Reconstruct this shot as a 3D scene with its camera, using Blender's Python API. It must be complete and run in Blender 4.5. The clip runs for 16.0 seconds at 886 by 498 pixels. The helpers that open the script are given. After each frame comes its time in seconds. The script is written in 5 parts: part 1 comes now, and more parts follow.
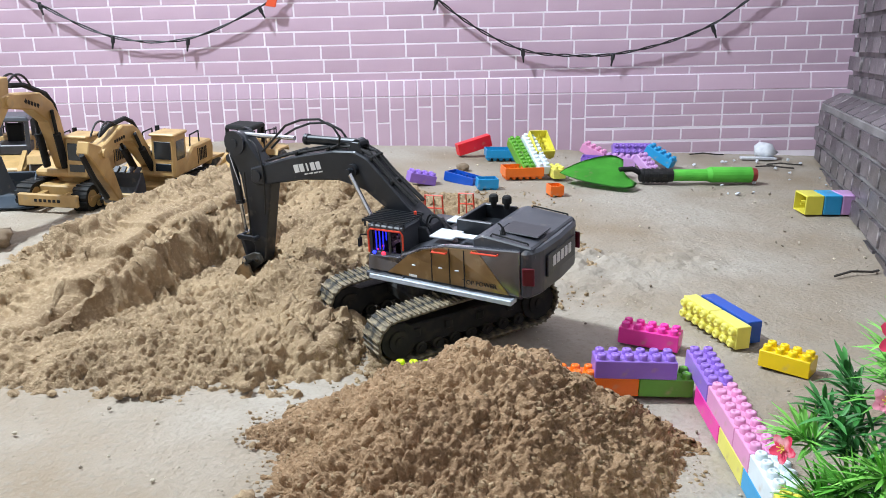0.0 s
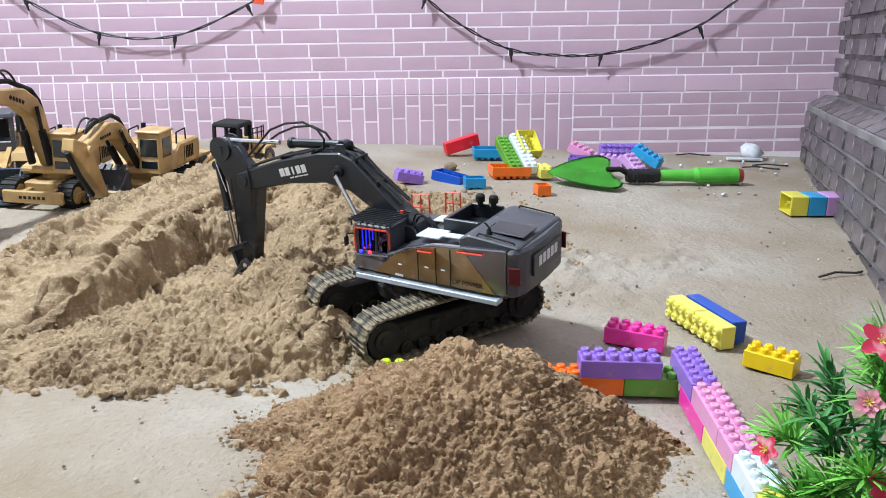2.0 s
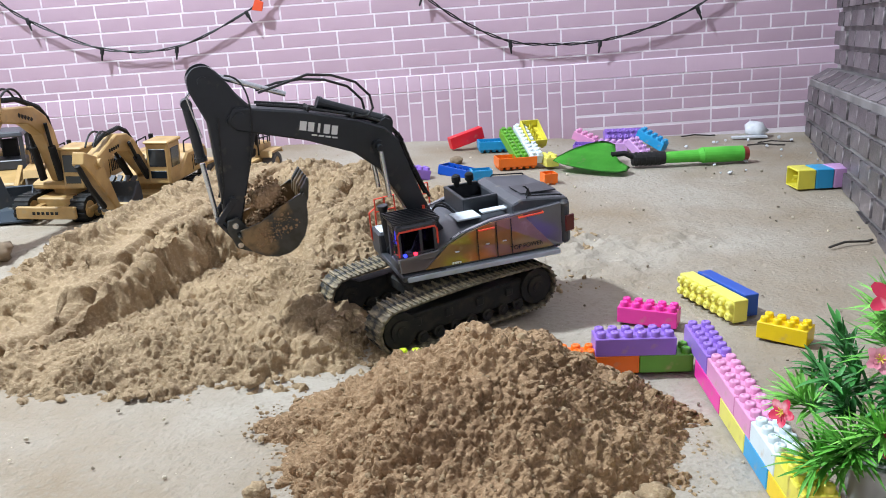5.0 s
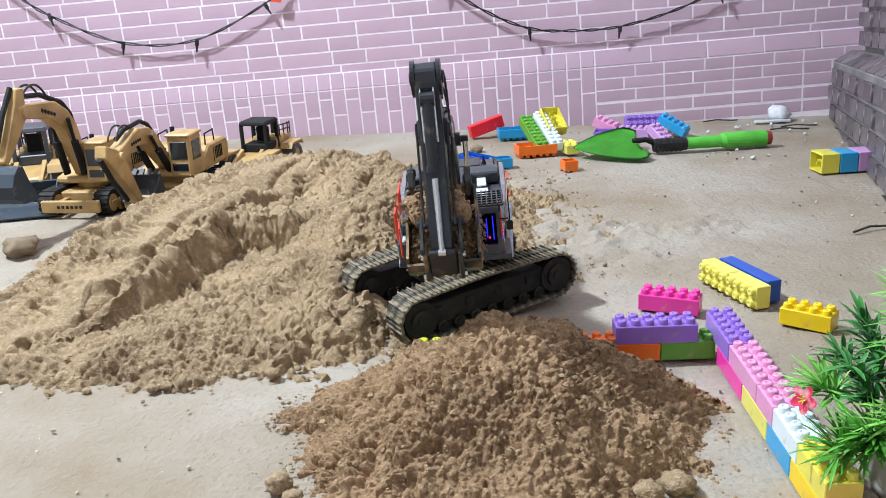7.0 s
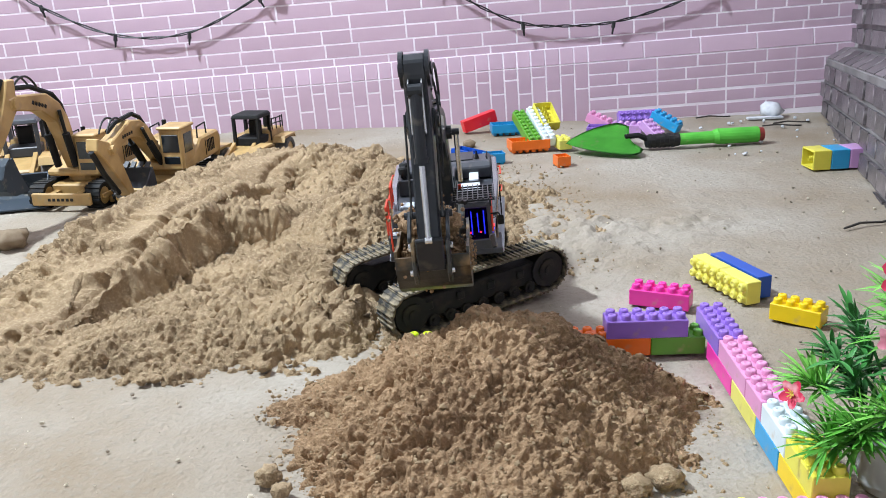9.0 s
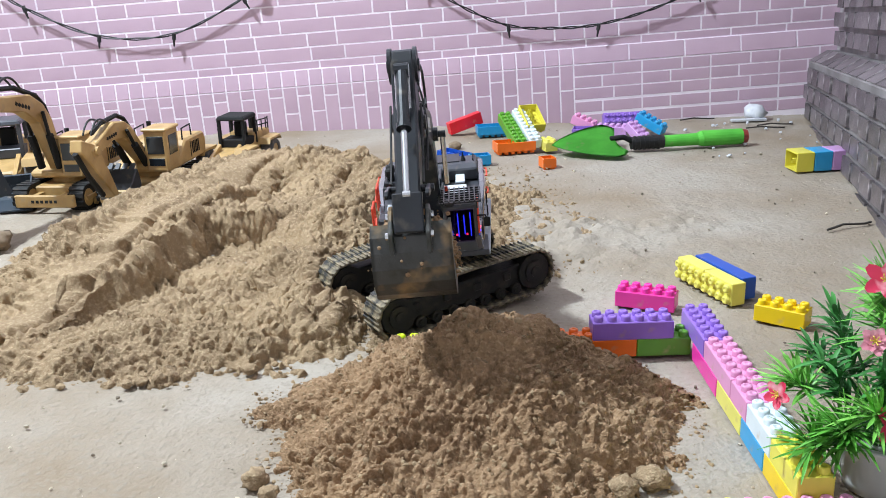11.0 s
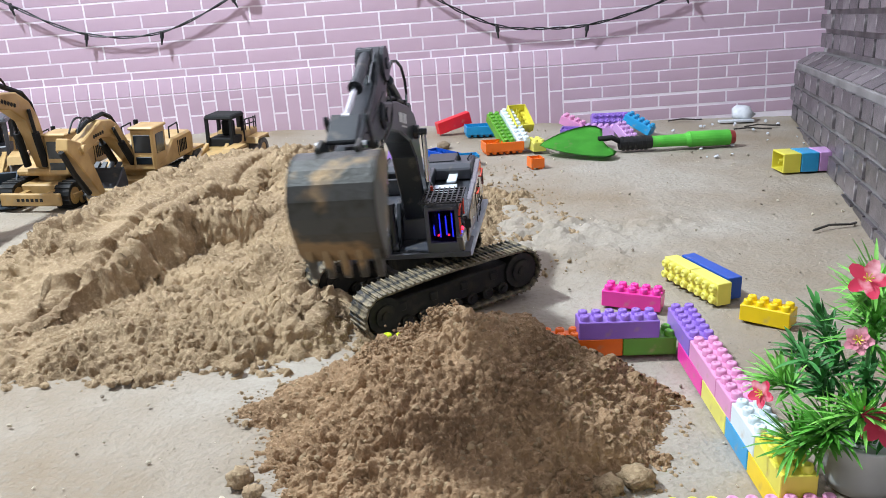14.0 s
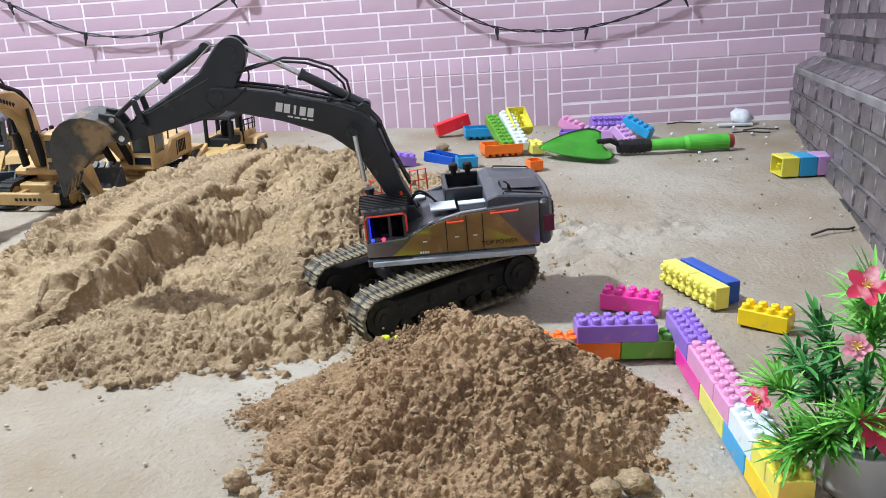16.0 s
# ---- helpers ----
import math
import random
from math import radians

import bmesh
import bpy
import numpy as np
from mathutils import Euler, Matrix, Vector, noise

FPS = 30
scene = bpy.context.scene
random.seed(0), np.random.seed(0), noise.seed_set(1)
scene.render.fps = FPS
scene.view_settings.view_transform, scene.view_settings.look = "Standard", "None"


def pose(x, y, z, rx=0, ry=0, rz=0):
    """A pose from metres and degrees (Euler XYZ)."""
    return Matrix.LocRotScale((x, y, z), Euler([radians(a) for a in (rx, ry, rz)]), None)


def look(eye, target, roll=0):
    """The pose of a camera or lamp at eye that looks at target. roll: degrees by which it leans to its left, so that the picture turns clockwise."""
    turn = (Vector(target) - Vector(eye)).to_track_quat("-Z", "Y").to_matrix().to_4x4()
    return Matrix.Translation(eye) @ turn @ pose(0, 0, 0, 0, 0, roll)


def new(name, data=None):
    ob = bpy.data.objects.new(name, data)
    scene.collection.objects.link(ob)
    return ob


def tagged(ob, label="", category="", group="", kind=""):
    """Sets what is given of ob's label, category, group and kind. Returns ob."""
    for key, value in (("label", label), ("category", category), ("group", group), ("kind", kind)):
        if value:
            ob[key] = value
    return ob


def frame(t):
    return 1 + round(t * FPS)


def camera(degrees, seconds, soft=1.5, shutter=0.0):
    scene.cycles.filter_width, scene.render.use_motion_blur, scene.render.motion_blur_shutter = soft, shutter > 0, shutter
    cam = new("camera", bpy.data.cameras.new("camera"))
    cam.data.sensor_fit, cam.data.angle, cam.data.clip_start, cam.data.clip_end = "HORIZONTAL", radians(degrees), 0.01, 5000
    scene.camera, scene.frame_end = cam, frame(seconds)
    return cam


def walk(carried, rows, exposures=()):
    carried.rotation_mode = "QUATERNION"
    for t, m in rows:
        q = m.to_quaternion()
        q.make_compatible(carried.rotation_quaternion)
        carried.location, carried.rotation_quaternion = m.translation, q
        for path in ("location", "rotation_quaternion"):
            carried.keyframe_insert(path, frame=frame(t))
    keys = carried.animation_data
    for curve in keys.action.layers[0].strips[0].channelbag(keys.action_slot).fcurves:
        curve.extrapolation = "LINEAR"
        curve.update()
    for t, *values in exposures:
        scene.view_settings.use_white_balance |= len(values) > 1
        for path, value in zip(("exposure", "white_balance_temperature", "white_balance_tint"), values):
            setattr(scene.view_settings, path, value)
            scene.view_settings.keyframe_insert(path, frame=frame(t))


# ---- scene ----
cam = camera(52.6, 16.0, soft=0.9, shutter=0.5)
PATH = [
    (0, (-0.013, 0.058, 0.494), (-0.026, 1.967, -0.101), 1.2),
    (0.5, (-0.011, 0.058, 0.494), (-0.017, 1.967, -0.101), 1.3),
    (1, (-0.011, 0.059, 0.494), (-0.009, 1.968, -0.103), 1.4),
    (1.5, (-0.014, 0.058, 0.494), (-0.005, 1.967, -0.103), 1.5),
    (2, (-0.011, 0.058, 0.495), (0.003, 1.966, -0.102), 1.7),
    (2.5, (-0.011, 0.058, 0.496), (0.015, 1.967, -0.101), 1.8),
    (3, (-0.009, 0.057, 0.495), (0.023, 1.966, -0.1), 1.8),
    (5.5, (-0.01, 0.04, 0.485), (-0.041, 1.948, -0.116), -2.5),
    (6, (-0.007, 0.042, 0.485), (-0.06, 1.944, -0.129), -2.8),
    (6.5, (-0.005, 0.041, 0.486), (-0.068, 1.943, -0.132), -2.9),
    (7, (-0.006, 0.041, 0.487), (-0.068, 1.942, -0.134), -2.8),
    (7.5, (-0.006, 0.042, 0.485), (-0.066, 1.942, -0.137), -2.8),
    (8, (-0.005, 0.041, 0.486), (-0.064, 1.939, -0.143), -2.7),
    (8.5, (-0.005, 0.042, 0.486), (-0.059, 1.939, -0.145), -2.5),
    (9, (-0.003, 0.041, 0.485), (-0.051, 1.938, -0.146), -2.4),
    (9.5, (-0.005, 0.041, 0.486), (-0.042, 1.939, -0.145), -2.3),
    (10, (-0.005, 0.04, 0.486), (-0.034, 1.938, -0.143), -2.3),
    (12.5, (-0.002, 0.04, 0.486), (-0.002, 1.938, -0.143), -1.9),
    (13, (0.0, 0.04, 0.485), (0.002, 1.939, -0.142), -1.9),
    (13.5, (-0.001, 0.041, 0.485), (0.004, 1.939, -0.144), -1.8),
    (14, (-0.001, 0.04, 0.484), (0.007, 1.939, -0.145), -1.8),
    (14.5, (-0.001, 0.041, 0.485), (0.009, 1.939, -0.144), -1.7),
    (15, (-0.002, 0.041, 0.486), (0.01, 1.939, -0.144), -1.5),
    (15.5, (0.0, 0.04, 0.486), (0.012, 1.939, -0.142), -1.4),
    (16, (-0.002, 0.041, 0.486), (0.011, 1.94, -0.141), -1.4),
]
walk(cam, [(t, look(eye, target, roll)) for t, eye, target, roll in PATH])

# ---- world and light ----
world = bpy.data.worlds.new("world")
scene.world = world
world.use_nodes = True
world.node_tree.nodes["Background"].inputs[0].default_value = (0.9, 0.93, 1.0, 1)
world.node_tree.nodes["Background"].inputs[1].default_value = 0.1


def area_lamp(name, eye, target, size, watts, colour):
    data = bpy.data.lights.new(name, "AREA")
    data.shape, data.size, data.size_y = "RECTANGLE", size[0], size[1]
    data.energy, data.color = watts, colour
    ob = new(name, data)
    ob.matrix_basis = look(eye, target)
    return ob


area_lamp("ceiling_lamp", (-1.52, 1.46, 2.40), (0.85, 1.10, 0), (0.16, 0.16), 129, (0.82, 0.95, 1.05))


# ---- materials ----
def rgb(h):
    c = [int(h[i:i + 2], 16) / 255 for i in (0, 2, 4)]
    return tuple(v / 12.92 if v < 0.04045 else ((v + 0.055) / 1.055) ** 2.4 for v in c)


def mat(name, colour, rough=0.5, metal=0.0, second=None, scale=20.0, detail=4.0, low=0.35, high=0.65,
        bump=0.0, bump_scale=200.0, dist=0.002, island=0.0, emit=0.0, spec=0.5, fine=None, vary=0.0):
    m = bpy.data.materials.new(name)
    m.use_nodes = True
    nt = m.node_tree
    b = nt.nodes["Principled BSDF"]
    b.inputs["Roughness"].default_value = rough
    b.inputs["Metallic"].default_value = metal
    b.inputs["Specular IOR Level"].default_value = spec
    b.inputs["Base Color"].default_value = (*colour, 1)
    tc = nt.nodes.new("ShaderNodeTexCoord")
    out = None
    if second is not None:
        n = nt.nodes.new("ShaderNodeTexNoise")
        n.inputs["Scale"].default_value, n.inputs["Detail"].default_value = scale, detail
        nt.links.new(tc.outputs["Object"], n.inputs["Vector"])
        r = nt.nodes.new("ShaderNodeMapRange")
        r.inputs[1].default_value, r.inputs[2].default_value = low, high
        nt.links.new(n.outputs[0], r.inputs[0])
        mix = nt.nodes.new("ShaderNodeMix")
        mix.data_type = "RGBA"
        mix.inputs[6].default_value, mix.inputs[7].default_value = (*colour, 1), (*second, 1)
        nt.links.new(r.outputs[0], mix.inputs[0])
        out = mix.outputs[2]
    if fine is not None:
        n = nt.nodes.new("ShaderNodeTexNoise")
        n.inputs["Scale"].default_value, n.inputs["Detail"].default_value = fine[1], 3
        nt.links.new(tc.outputs["Object"], n.inputs["Vector"])
        r = nt.nodes.new("ShaderNodeMapRange")
        r.inputs[1].default_value, r.inputs[2].default_value = fine[2], fine[3]
        nt.links.new(n.outputs[0], r.inputs[0])
        mix = nt.nodes.new("ShaderNodeMix")
        mix.data_type = "RGBA"
        if out is None:
            mix.inputs[6].default_value = (*colour, 1)
        else:
            nt.links.new(out, mix.inputs[6])
        mix.inputs[7].default_value = (*fine[0], 1)
        nt.links.new(r.outputs[0], mix.inputs[0])
        out = mix.outputs[2]
    if island or vary:
        g = nt.nodes.new("ShaderNodeNewGeometry" if island else "ShaderNodeObjectInfo")
        r = nt.nodes.new("ShaderNodeMapRange")
        amount = island or vary
        r.inputs[3].default_value, r.inputs[4].default_value = 1 - amount, 1 + amount
        nt.links.new(g.outputs["Random Per Island" if island else "Random"], r.inputs[0])
        hsv = nt.nodes.new("ShaderNodeHueSaturation")
        if out is None:
            hsv.inputs["Color"].default_value = (*colour, 1)
        else:
            nt.links.new(out, hsv.inputs["Color"])
        nt.links.new(r.outputs[0], hsv.inputs["Value"])
        out = hsv.outputs[0]
    if out is not None:
        nt.links.new(out, b.inputs["Base Color"])
    if bump:
        n = nt.nodes.new("ShaderNodeTexNoise")
        n.inputs["Scale"].default_value, n.inputs["Detail"].default_value = bump_scale, 5
        nt.links.new(tc.outputs["Object"], n.inputs["Vector"])
        bp = nt.nodes.new("ShaderNodeBump")
        bp.inputs["Strength"].default_value, bp.inputs["Distance"].default_value = bump, dist
        nt.links.new(n.outputs[0], bp.inputs["Height"])
        nt.links.new(bp.outputs[0], b.inputs["Normal"])
    if emit:
        b.inputs["Emission Color"].default_value = (*colour, 1)
        b.inputs["Emission Strength"].default_value = emit
    return m


M = {}
M["dust"] = mat("dusty_floor", rgb("a89f93"), 0.95, second=rgb("90806c"), scale=3.1, detail=8.0, low=0.38, high=0.66, bump=0.9, bump_scale=130, dist=0.004, fine=(rgb("948a7c"), 130, 0.52, 0.8))
M["sand"] = mat("damp_sand", rgb("ab9272"), 0.95, second=rgb("8c755a"), scale=6, bump=0.9, bump_scale=420, dist=0.0035, fine=(rgb("bda685"), 190, 0.5, 0.75))
M["fresh_sand"] = mat("fresh_damp_sand", rgb("a68766"), 0.95, second=rgb("876a4e"), scale=6, bump=0.9, bump_scale=450, dist=0.0035, fine=(rgb("b89978"), 200, 0.5, 0.75))
M["pink_wall"] = mat("pink_brick_paint", rgb("c9adbd"), 0.5, second=rgb("bd9fb1"), scale=5, bump=0.12, bump_scale=160, dist=0.002, vary=0.05)
M["joint"] = mat("pale_pink_joint", rgb("f4eaf2"), 0.6, second=rgb("e6d8e3"), scale=8)
M["grey_brick"] = mat("grey_brick_paint", rgb("4a4547"), 0.36, second=rgb("6b6366"), scale=16, bump=0.35, bump_scale=150, dist=0.003, vary=0.45, fine=(rgb("a09a9c"), 34, 0.62, 0.8))
M["grey_joint"] = mat("grey_joint", rgb("b9b3b6"), 0.6, second=rgb("8d8789"), scale=12)
M["white"] = mat("white_plaster", (0.75, 0.73, 0.72), 0.8, second=(0.68, 0.66, 0.66), scale=2)
for k, h in dict(purple="9670cc", lilac="cf9fd6", rose="e59bc6", magenta="f03ba6", yellow="e6db52", gold="f4cf12", pale_yellow="e9e06a", blue="1450b4",
                 sky="2f9fd6", white_b="dfe9ee", orange="f4741c", green="5fa030", lime="c9de1e", red="ee2433", cyan="1f94cc").items():
    M[k] = mat(k + "_plastic", rgb(h), 0.32, second=tuple(v * 0.9 for v in rgb(h)), scale=30, bump=0.05, bump_scale=300, fine=(rgb("b89a78"), 45, 0.63, 0.95))


# ---- mesh helpers ----
def obj(name, bm, material, parent=None, label="", smooth=False):
    me = bpy.data.meshes.new(name)
    bm.to_mesh(me)
    bm.free()
    for m in material if isinstance(material, (list, tuple)) else [material]:
        me.materials.append(m)
    if smooth:
        me.polygons.foreach_set("use_smooth", [True] * len(me.polygons))
    ob = new(name, me)
    if parent is not None:
        ob.parent = parent
    if label:
        ob["label"] = label
    return ob


part = obj


def thing(name, m, label, category, group=""):
    ob = new(name)
    ob.empty_display_size = 0.02
    ob.matrix_basis = m
    return tagged(ob, label, category, group)


def add_box(bm, size, at=(0, 0, 0), rot=None, bevel=0.0, taper=None, seg=1):
    """A bevelled box with its centre at `at`; taper scales the top face in x and y."""
    r = bmesh.ops.create_cube(bm, size=1.0)
    vs = r["verts"]
    for v in vs:
        v.co = Vector((v.co.x * size[0], v.co.y * size[1], v.co.z * size[2]))
        if taper and v.co.z > 0:
            v.co.x *= taper[0]
            v.co.y *= taper[1]
    if bevel:
        es = list({e for v in vs for e in v.link_edges})
        b = bmesh.ops.bevel(bm, geom=es, offset=bevel, segments=seg, affect="EDGES", profile=0.5)
        vs = list({v for f in b["faces"] for v in f.verts} | {v for v in vs if v.is_valid})
    m = Matrix.Translation(at) @ (rot if rot is not None else Matrix())
    for v in vs:
        v.co = m @ v.co
    return vs


def add_cyl(bm, a, b, r, r2=None, n=12, caps=True):
    a, b = Vector(a), Vector(b)
    d = b - a
    m = Matrix.Translation((a + b) / 2) @ d.to_track_quat("Z", "Y").to_matrix().to_4x4()
    bmesh.ops.create_cone(bm, cap_ends=caps, segments=n, radius1=r, radius2=r if r2 is None else r2, depth=d.length, matrix=m)


def add_prism(bm, outline, depth, axis="y", centre=0.0, bevel=0.0):
    """Extrudes an outline of (u, v) pairs across the axis: y gives x, z outlines; z gives x, y; x gives y, z."""
    def at(u, v, w):
        return {"y": (u, w, v), "z": (u, v, w), "x": (w, u, v)}[axis]
    lo = [bm.verts.new(at(u, v, centre - depth / 2)) for u, v in outline]
    hi = [bm.verts.new(at(u, v, centre + depth / 2)) for u, v in outline]
    n = len(outline)
    fs = [bm.faces.new(lo[::-1]), bm.faces.new(hi)]
    for i in range(n):
        fs.append(bm.faces.new((lo[i], lo[(i + 1) % n], hi[(i + 1) % n], hi[i])))
    bmesh.ops.recalc_face_normals(bm, faces=fs)
    if bevel:
        bmesh.ops.bevel(bm, geom=list({e for f in fs for e in f.edges}), offset=bevel, segments=1, affect="EDGES", profile=0.5)


def add_tube(bm, points, r, n=6):
    """A bent tube through the points."""
    pts = [Vector(p) for p in points]
    rings = []
    for i, p in enumerate(pts):
        d = (pts[min(i + 1, len(pts) - 1)] - pts[max(i - 1, 0)]).normalized()
        q = d.to_track_quat("Z", "Y")
        rings.append([bm.verts.new(p + q @ Vector((r * math.cos(2 * math.pi * k / n), r * math.sin(2 * math.pi * k / n), 0))) for k in range(n)])
    for a, b in zip(rings, rings[1:]):
        best = min(range(n), key=lambda s: sum((a[k].co - b[(k + s) % n].co).length for k in range(n)))
        for k in range(n):
            bm.faces.new((a[k], a[(k + 1) % n], b[(k + 1 + best) % n], b[(k + best) % n]))
    bm.faces.new(rings[0][::-1])
    bm.faces.new(rings[-1])


def arc(a, b, lift, n=10):
    """Points from a to b on a parabola that is lifted by the vector `lift` in its middle."""
    a, b, lift = Vector(a), Vector(b), Vector(lift)
    return [a.lerp(b, i / n) + lift * 4 * (i / n) * (1 - i / n) for i in range(n + 1)]

# ---- the room ----
ROOM = [(-2.6, -1.6), (-2.6, 2.66), (1.035, 2.66), (0.70, 1.38), (0.0, -1.6)]
WALL_Y = 2.66
TURN = radians(2.4)


def structure(ob, label="", category=""):
    return tagged(ob, label, category, kind="structure")


def smooth01(x):
    x = np.clip(x, 0, 1)
    return x * x * (3 - 2 * x)


TABLE = {}


def lattice(seed, x, y, scale):
    """Smooth value noise in -1..1 on arrays."""
    if seed not in TABLE:
        TABLE[seed] = np.random.RandomState(seed).rand(3, 128, 128)
    g = TABLE[seed][0] * 2 - 1
    u, v = x * scale + 1000.3, y * scale + 1000.7
    i, j = np.floor(u).astype(int), np.floor(v).astype(int)
    fu, fv = smooth01(u - i), smooth01(v - j)
    a, b = g[i % 128, j % 128], g[(i + 1) % 128, j % 128]
    c, d = g[i % 128, (j + 1) % 128], g[(i + 1) % 128, (j + 1) % 128]
    return (a * (1 - fu) + b * fu) * (1 - fv) + (c * (1 - fu) + d * fu) * fv


def sheet(name, x0, x1, y0, y1, step, height, material, keep=None, lumps=None):
    """A height field over a rectangle, with lumps raised along its normal; faces where keep() says no are left out."""
    xs, ys = np.arange(x0, x1 + step / 2, step), np.arange(y0, y1 + step / 2, step)
    X, Y = np.meshgrid(xs, ys)
    X = X + lattice(5, X, Y, 0.45 / step) * step * 0.35
    Y = Y + lattice(6, X, Y, 0.45 / step) * step * 0.35
    Z = height(X, Y)
    if lumps is not None:
        gy, gx = np.gradient(Z, step)
        k = lumps(X, Y) / np.sqrt(1 + gx * gx + gy * gy)
        X, Y, Z = X - gx * k, Y - gy * k, Z + k
    n, m = X.shape
    idx = np.arange(n * m).reshape(n, m)
    quads = np.stack([idx[:-1, :-1], idx[:-1, 1:], idx[1:, 1:], idx[1:, :-1]], -1).reshape(-1, 4)
    if keep is not None:
        ok = keep(Z).reshape(-1)
        quads = quads[ok[quads].any(axis=1)]
    used = np.unique(quads)
    remap = np.full(n * m, -1)
    remap[used] = np.arange(len(used))
    co = np.stack([X, Y, Z], -1).reshape(-1, 3)[used]
    me = bpy.data.meshes.new(name)
    me.from_pydata(co.tolist(), [], remap[quads].tolist())
    me.materials.append(material)
    me.polygons.foreach_set("use_smooth", [True] * len(me.polygons))
    return new(name, me)


def clods(x, y, seed, scale):
    """Rounded lumps: the upper side of a cell noise, in 0..1."""
    if seed not in TABLE:
        TABLE[seed] = np.random.RandomState(seed).rand(3, 128, 128)
    px, py, pr = TABLE[seed][:, :64, :64]
    u, v = x * scale + 640.0, y * scale + 640.0
    i, j = np.floor(u).astype(int), np.floor(v).astype(int)
    best = np.zeros_like(u)
    for di in (-1, 0, 1):
        for dj in (-1, 0, 1):
            a, b = (i + di) % 64, (j + dj) % 64
            d2 = (u - (i + di + px[a, b])) ** 2 + (v - (j + dj + py[a, b])) ** 2
            r = 0.25 + 0.5 * pr[a, b]
            best = np.maximum(best, np.sqrt(np.maximum(r * r - d2, 0)))
    return best


def ridge(x, y, pts, flat, left, right):
    """Height of a bank along a line of (x, y, h): level within `flat` of it, then falling with the given slopes."""
    out = np.full_like(x, -1.0)
    for (ax, ay, ah), (bx, by, bh) in zip(pts, pts[1:]):
        dx, dy = bx - ax, by - ay
        L = math.hypot(dx, dy)
        s = np.clip(((x - ax) * dx + (y - ay) * dy) / L ** 2, 0, 1)
        px, py = x - ax - s * dx, y - ay - s * dy
        d = np.hypot(px, py)
        side = (dx * py - dy * px) > 0
        h = ah + (bh - ah) * s - np.maximum(d - flat, 0) * np.where(side, left, right)
        out = np.maximum(out, h)
    return out


RAMP = [(-0.69, 1.09, -0.004), (-0.60, 1.22, 0.026), (-0.548, 1.33, 0.062), (-0.535, 1.42, 0.082), (-0.52, 1.52, 0.092), (-0.50, 1.60, 0.092), (-0.47, 1.74, 0.088), (-0.44, 1.89, 0.082), (-0.40, 2.0, 0.066)]
BACK = [(-0.47, 1.86, 0.080), (-0.40, 1.95, 0.084), (-0.32, 2.0, 0.074), (-0.21, 1.97, 0.066), (-0.16, 1.80, 0.062)]
EAST_MOUND = [(-0.16, 1.80, 0.058), (-0.18, 1.57, 0.070), (-0.215, 1.45, 0.056), (-0.24, 1.36, 0.044), (-0.25, 1.2, 0.028)]
SHELF = [(-0.465, 1.56, 0.082), (-0.37, 1.60, 0.070)]
TONGUE = [(-0.28, 1.88, 0.070), (-0.31, 1.70, 0.050), (-0.285, 1.58, 0.026), (-0.30, 1.50, 0.010)]
FRONT = [(-0.62, 1.125, 0.016), (-0.42, 1.18, 0.034), (-0.22, 1.18, 0.031)]
FLOOR_OF_TRENCH = [(-0.39, 1.30, 0.013), (-0.30, 1.55, 0.014), (-0.30, 1.85, 0.022)]
LOBE = [(-0.03, 1.98, 0.010), (0.03, 1.78, 0.020), (0.07, 1.60, 0.016), (0.09, 1.46, 0.005)]


def crumbs(x, y, seed, scale, amount):
    """Uneven clods whose outlines are broken up by a finer warp; they come in patches."""
    k = 0.30 / scale
    u = x + lattice(seed + 100, x, y, scale * 2.3) * k + lattice(seed + 101, x, y, scale * 5.1) * k * 0.5
    v = y + lattice(seed + 102, x, y, scale * 2.3) * k + lattice(seed + 103, x, y, scale * 5.1) * k * 0.5
    patch = 0.40 + 0.85 * smooth01(0.5 + 0.9 * lattice(seed + 104, x, y, scale * 0.22))
    return clods(u, v, seed, scale) * amount * patch


def bank_form(x, y):
    wx = x + lattice(11, x, y, 9) * 0.020 + lattice(15, x, y, 24) * 0.007 + lattice(19, x, y, 55) * 0.003
    wy = y + lattice(12, x, y, 9) * 0.020 + lattice(16, x, y, 24) * 0.007 + lattice(20, x, y, 55) * 0.003
    h = ridge(wx, wy, RAMP, 0.066, 0.55, 2.1)
    for line, flat, left, right in ((BACK, 0.025, 0.5, 0.8), (EAST_MOUND, 0.025, 0.6, 0.5), (SHELF, 0.028, 0.9, 2.2), (TONGUE, 0.05, 0.7, 0.9), (FRONT, 0.03, 0.4, 0.45), (FLOOR_OF_TRENCH, 0.13, 0.4, 0.4), (LOBE, 0.02, 0.22, 0.36)):
        h = np.maximum(h, ridge(wx, wy, line, flat, left, right))
    for px, py, r, deep in ((-0.425, 1.775, 0.050, 0.042), (-0.37, 1.83, 0.045, 0.034), (-0.455, 1.185, 0.020, 0.018), (-0.19, 1.165, 0.016, 0.016)):
        h = h - deep * np.exp(-((wx - px) ** 2 + (wy - py) ** 2) / (r * r))
    return h - 0.004


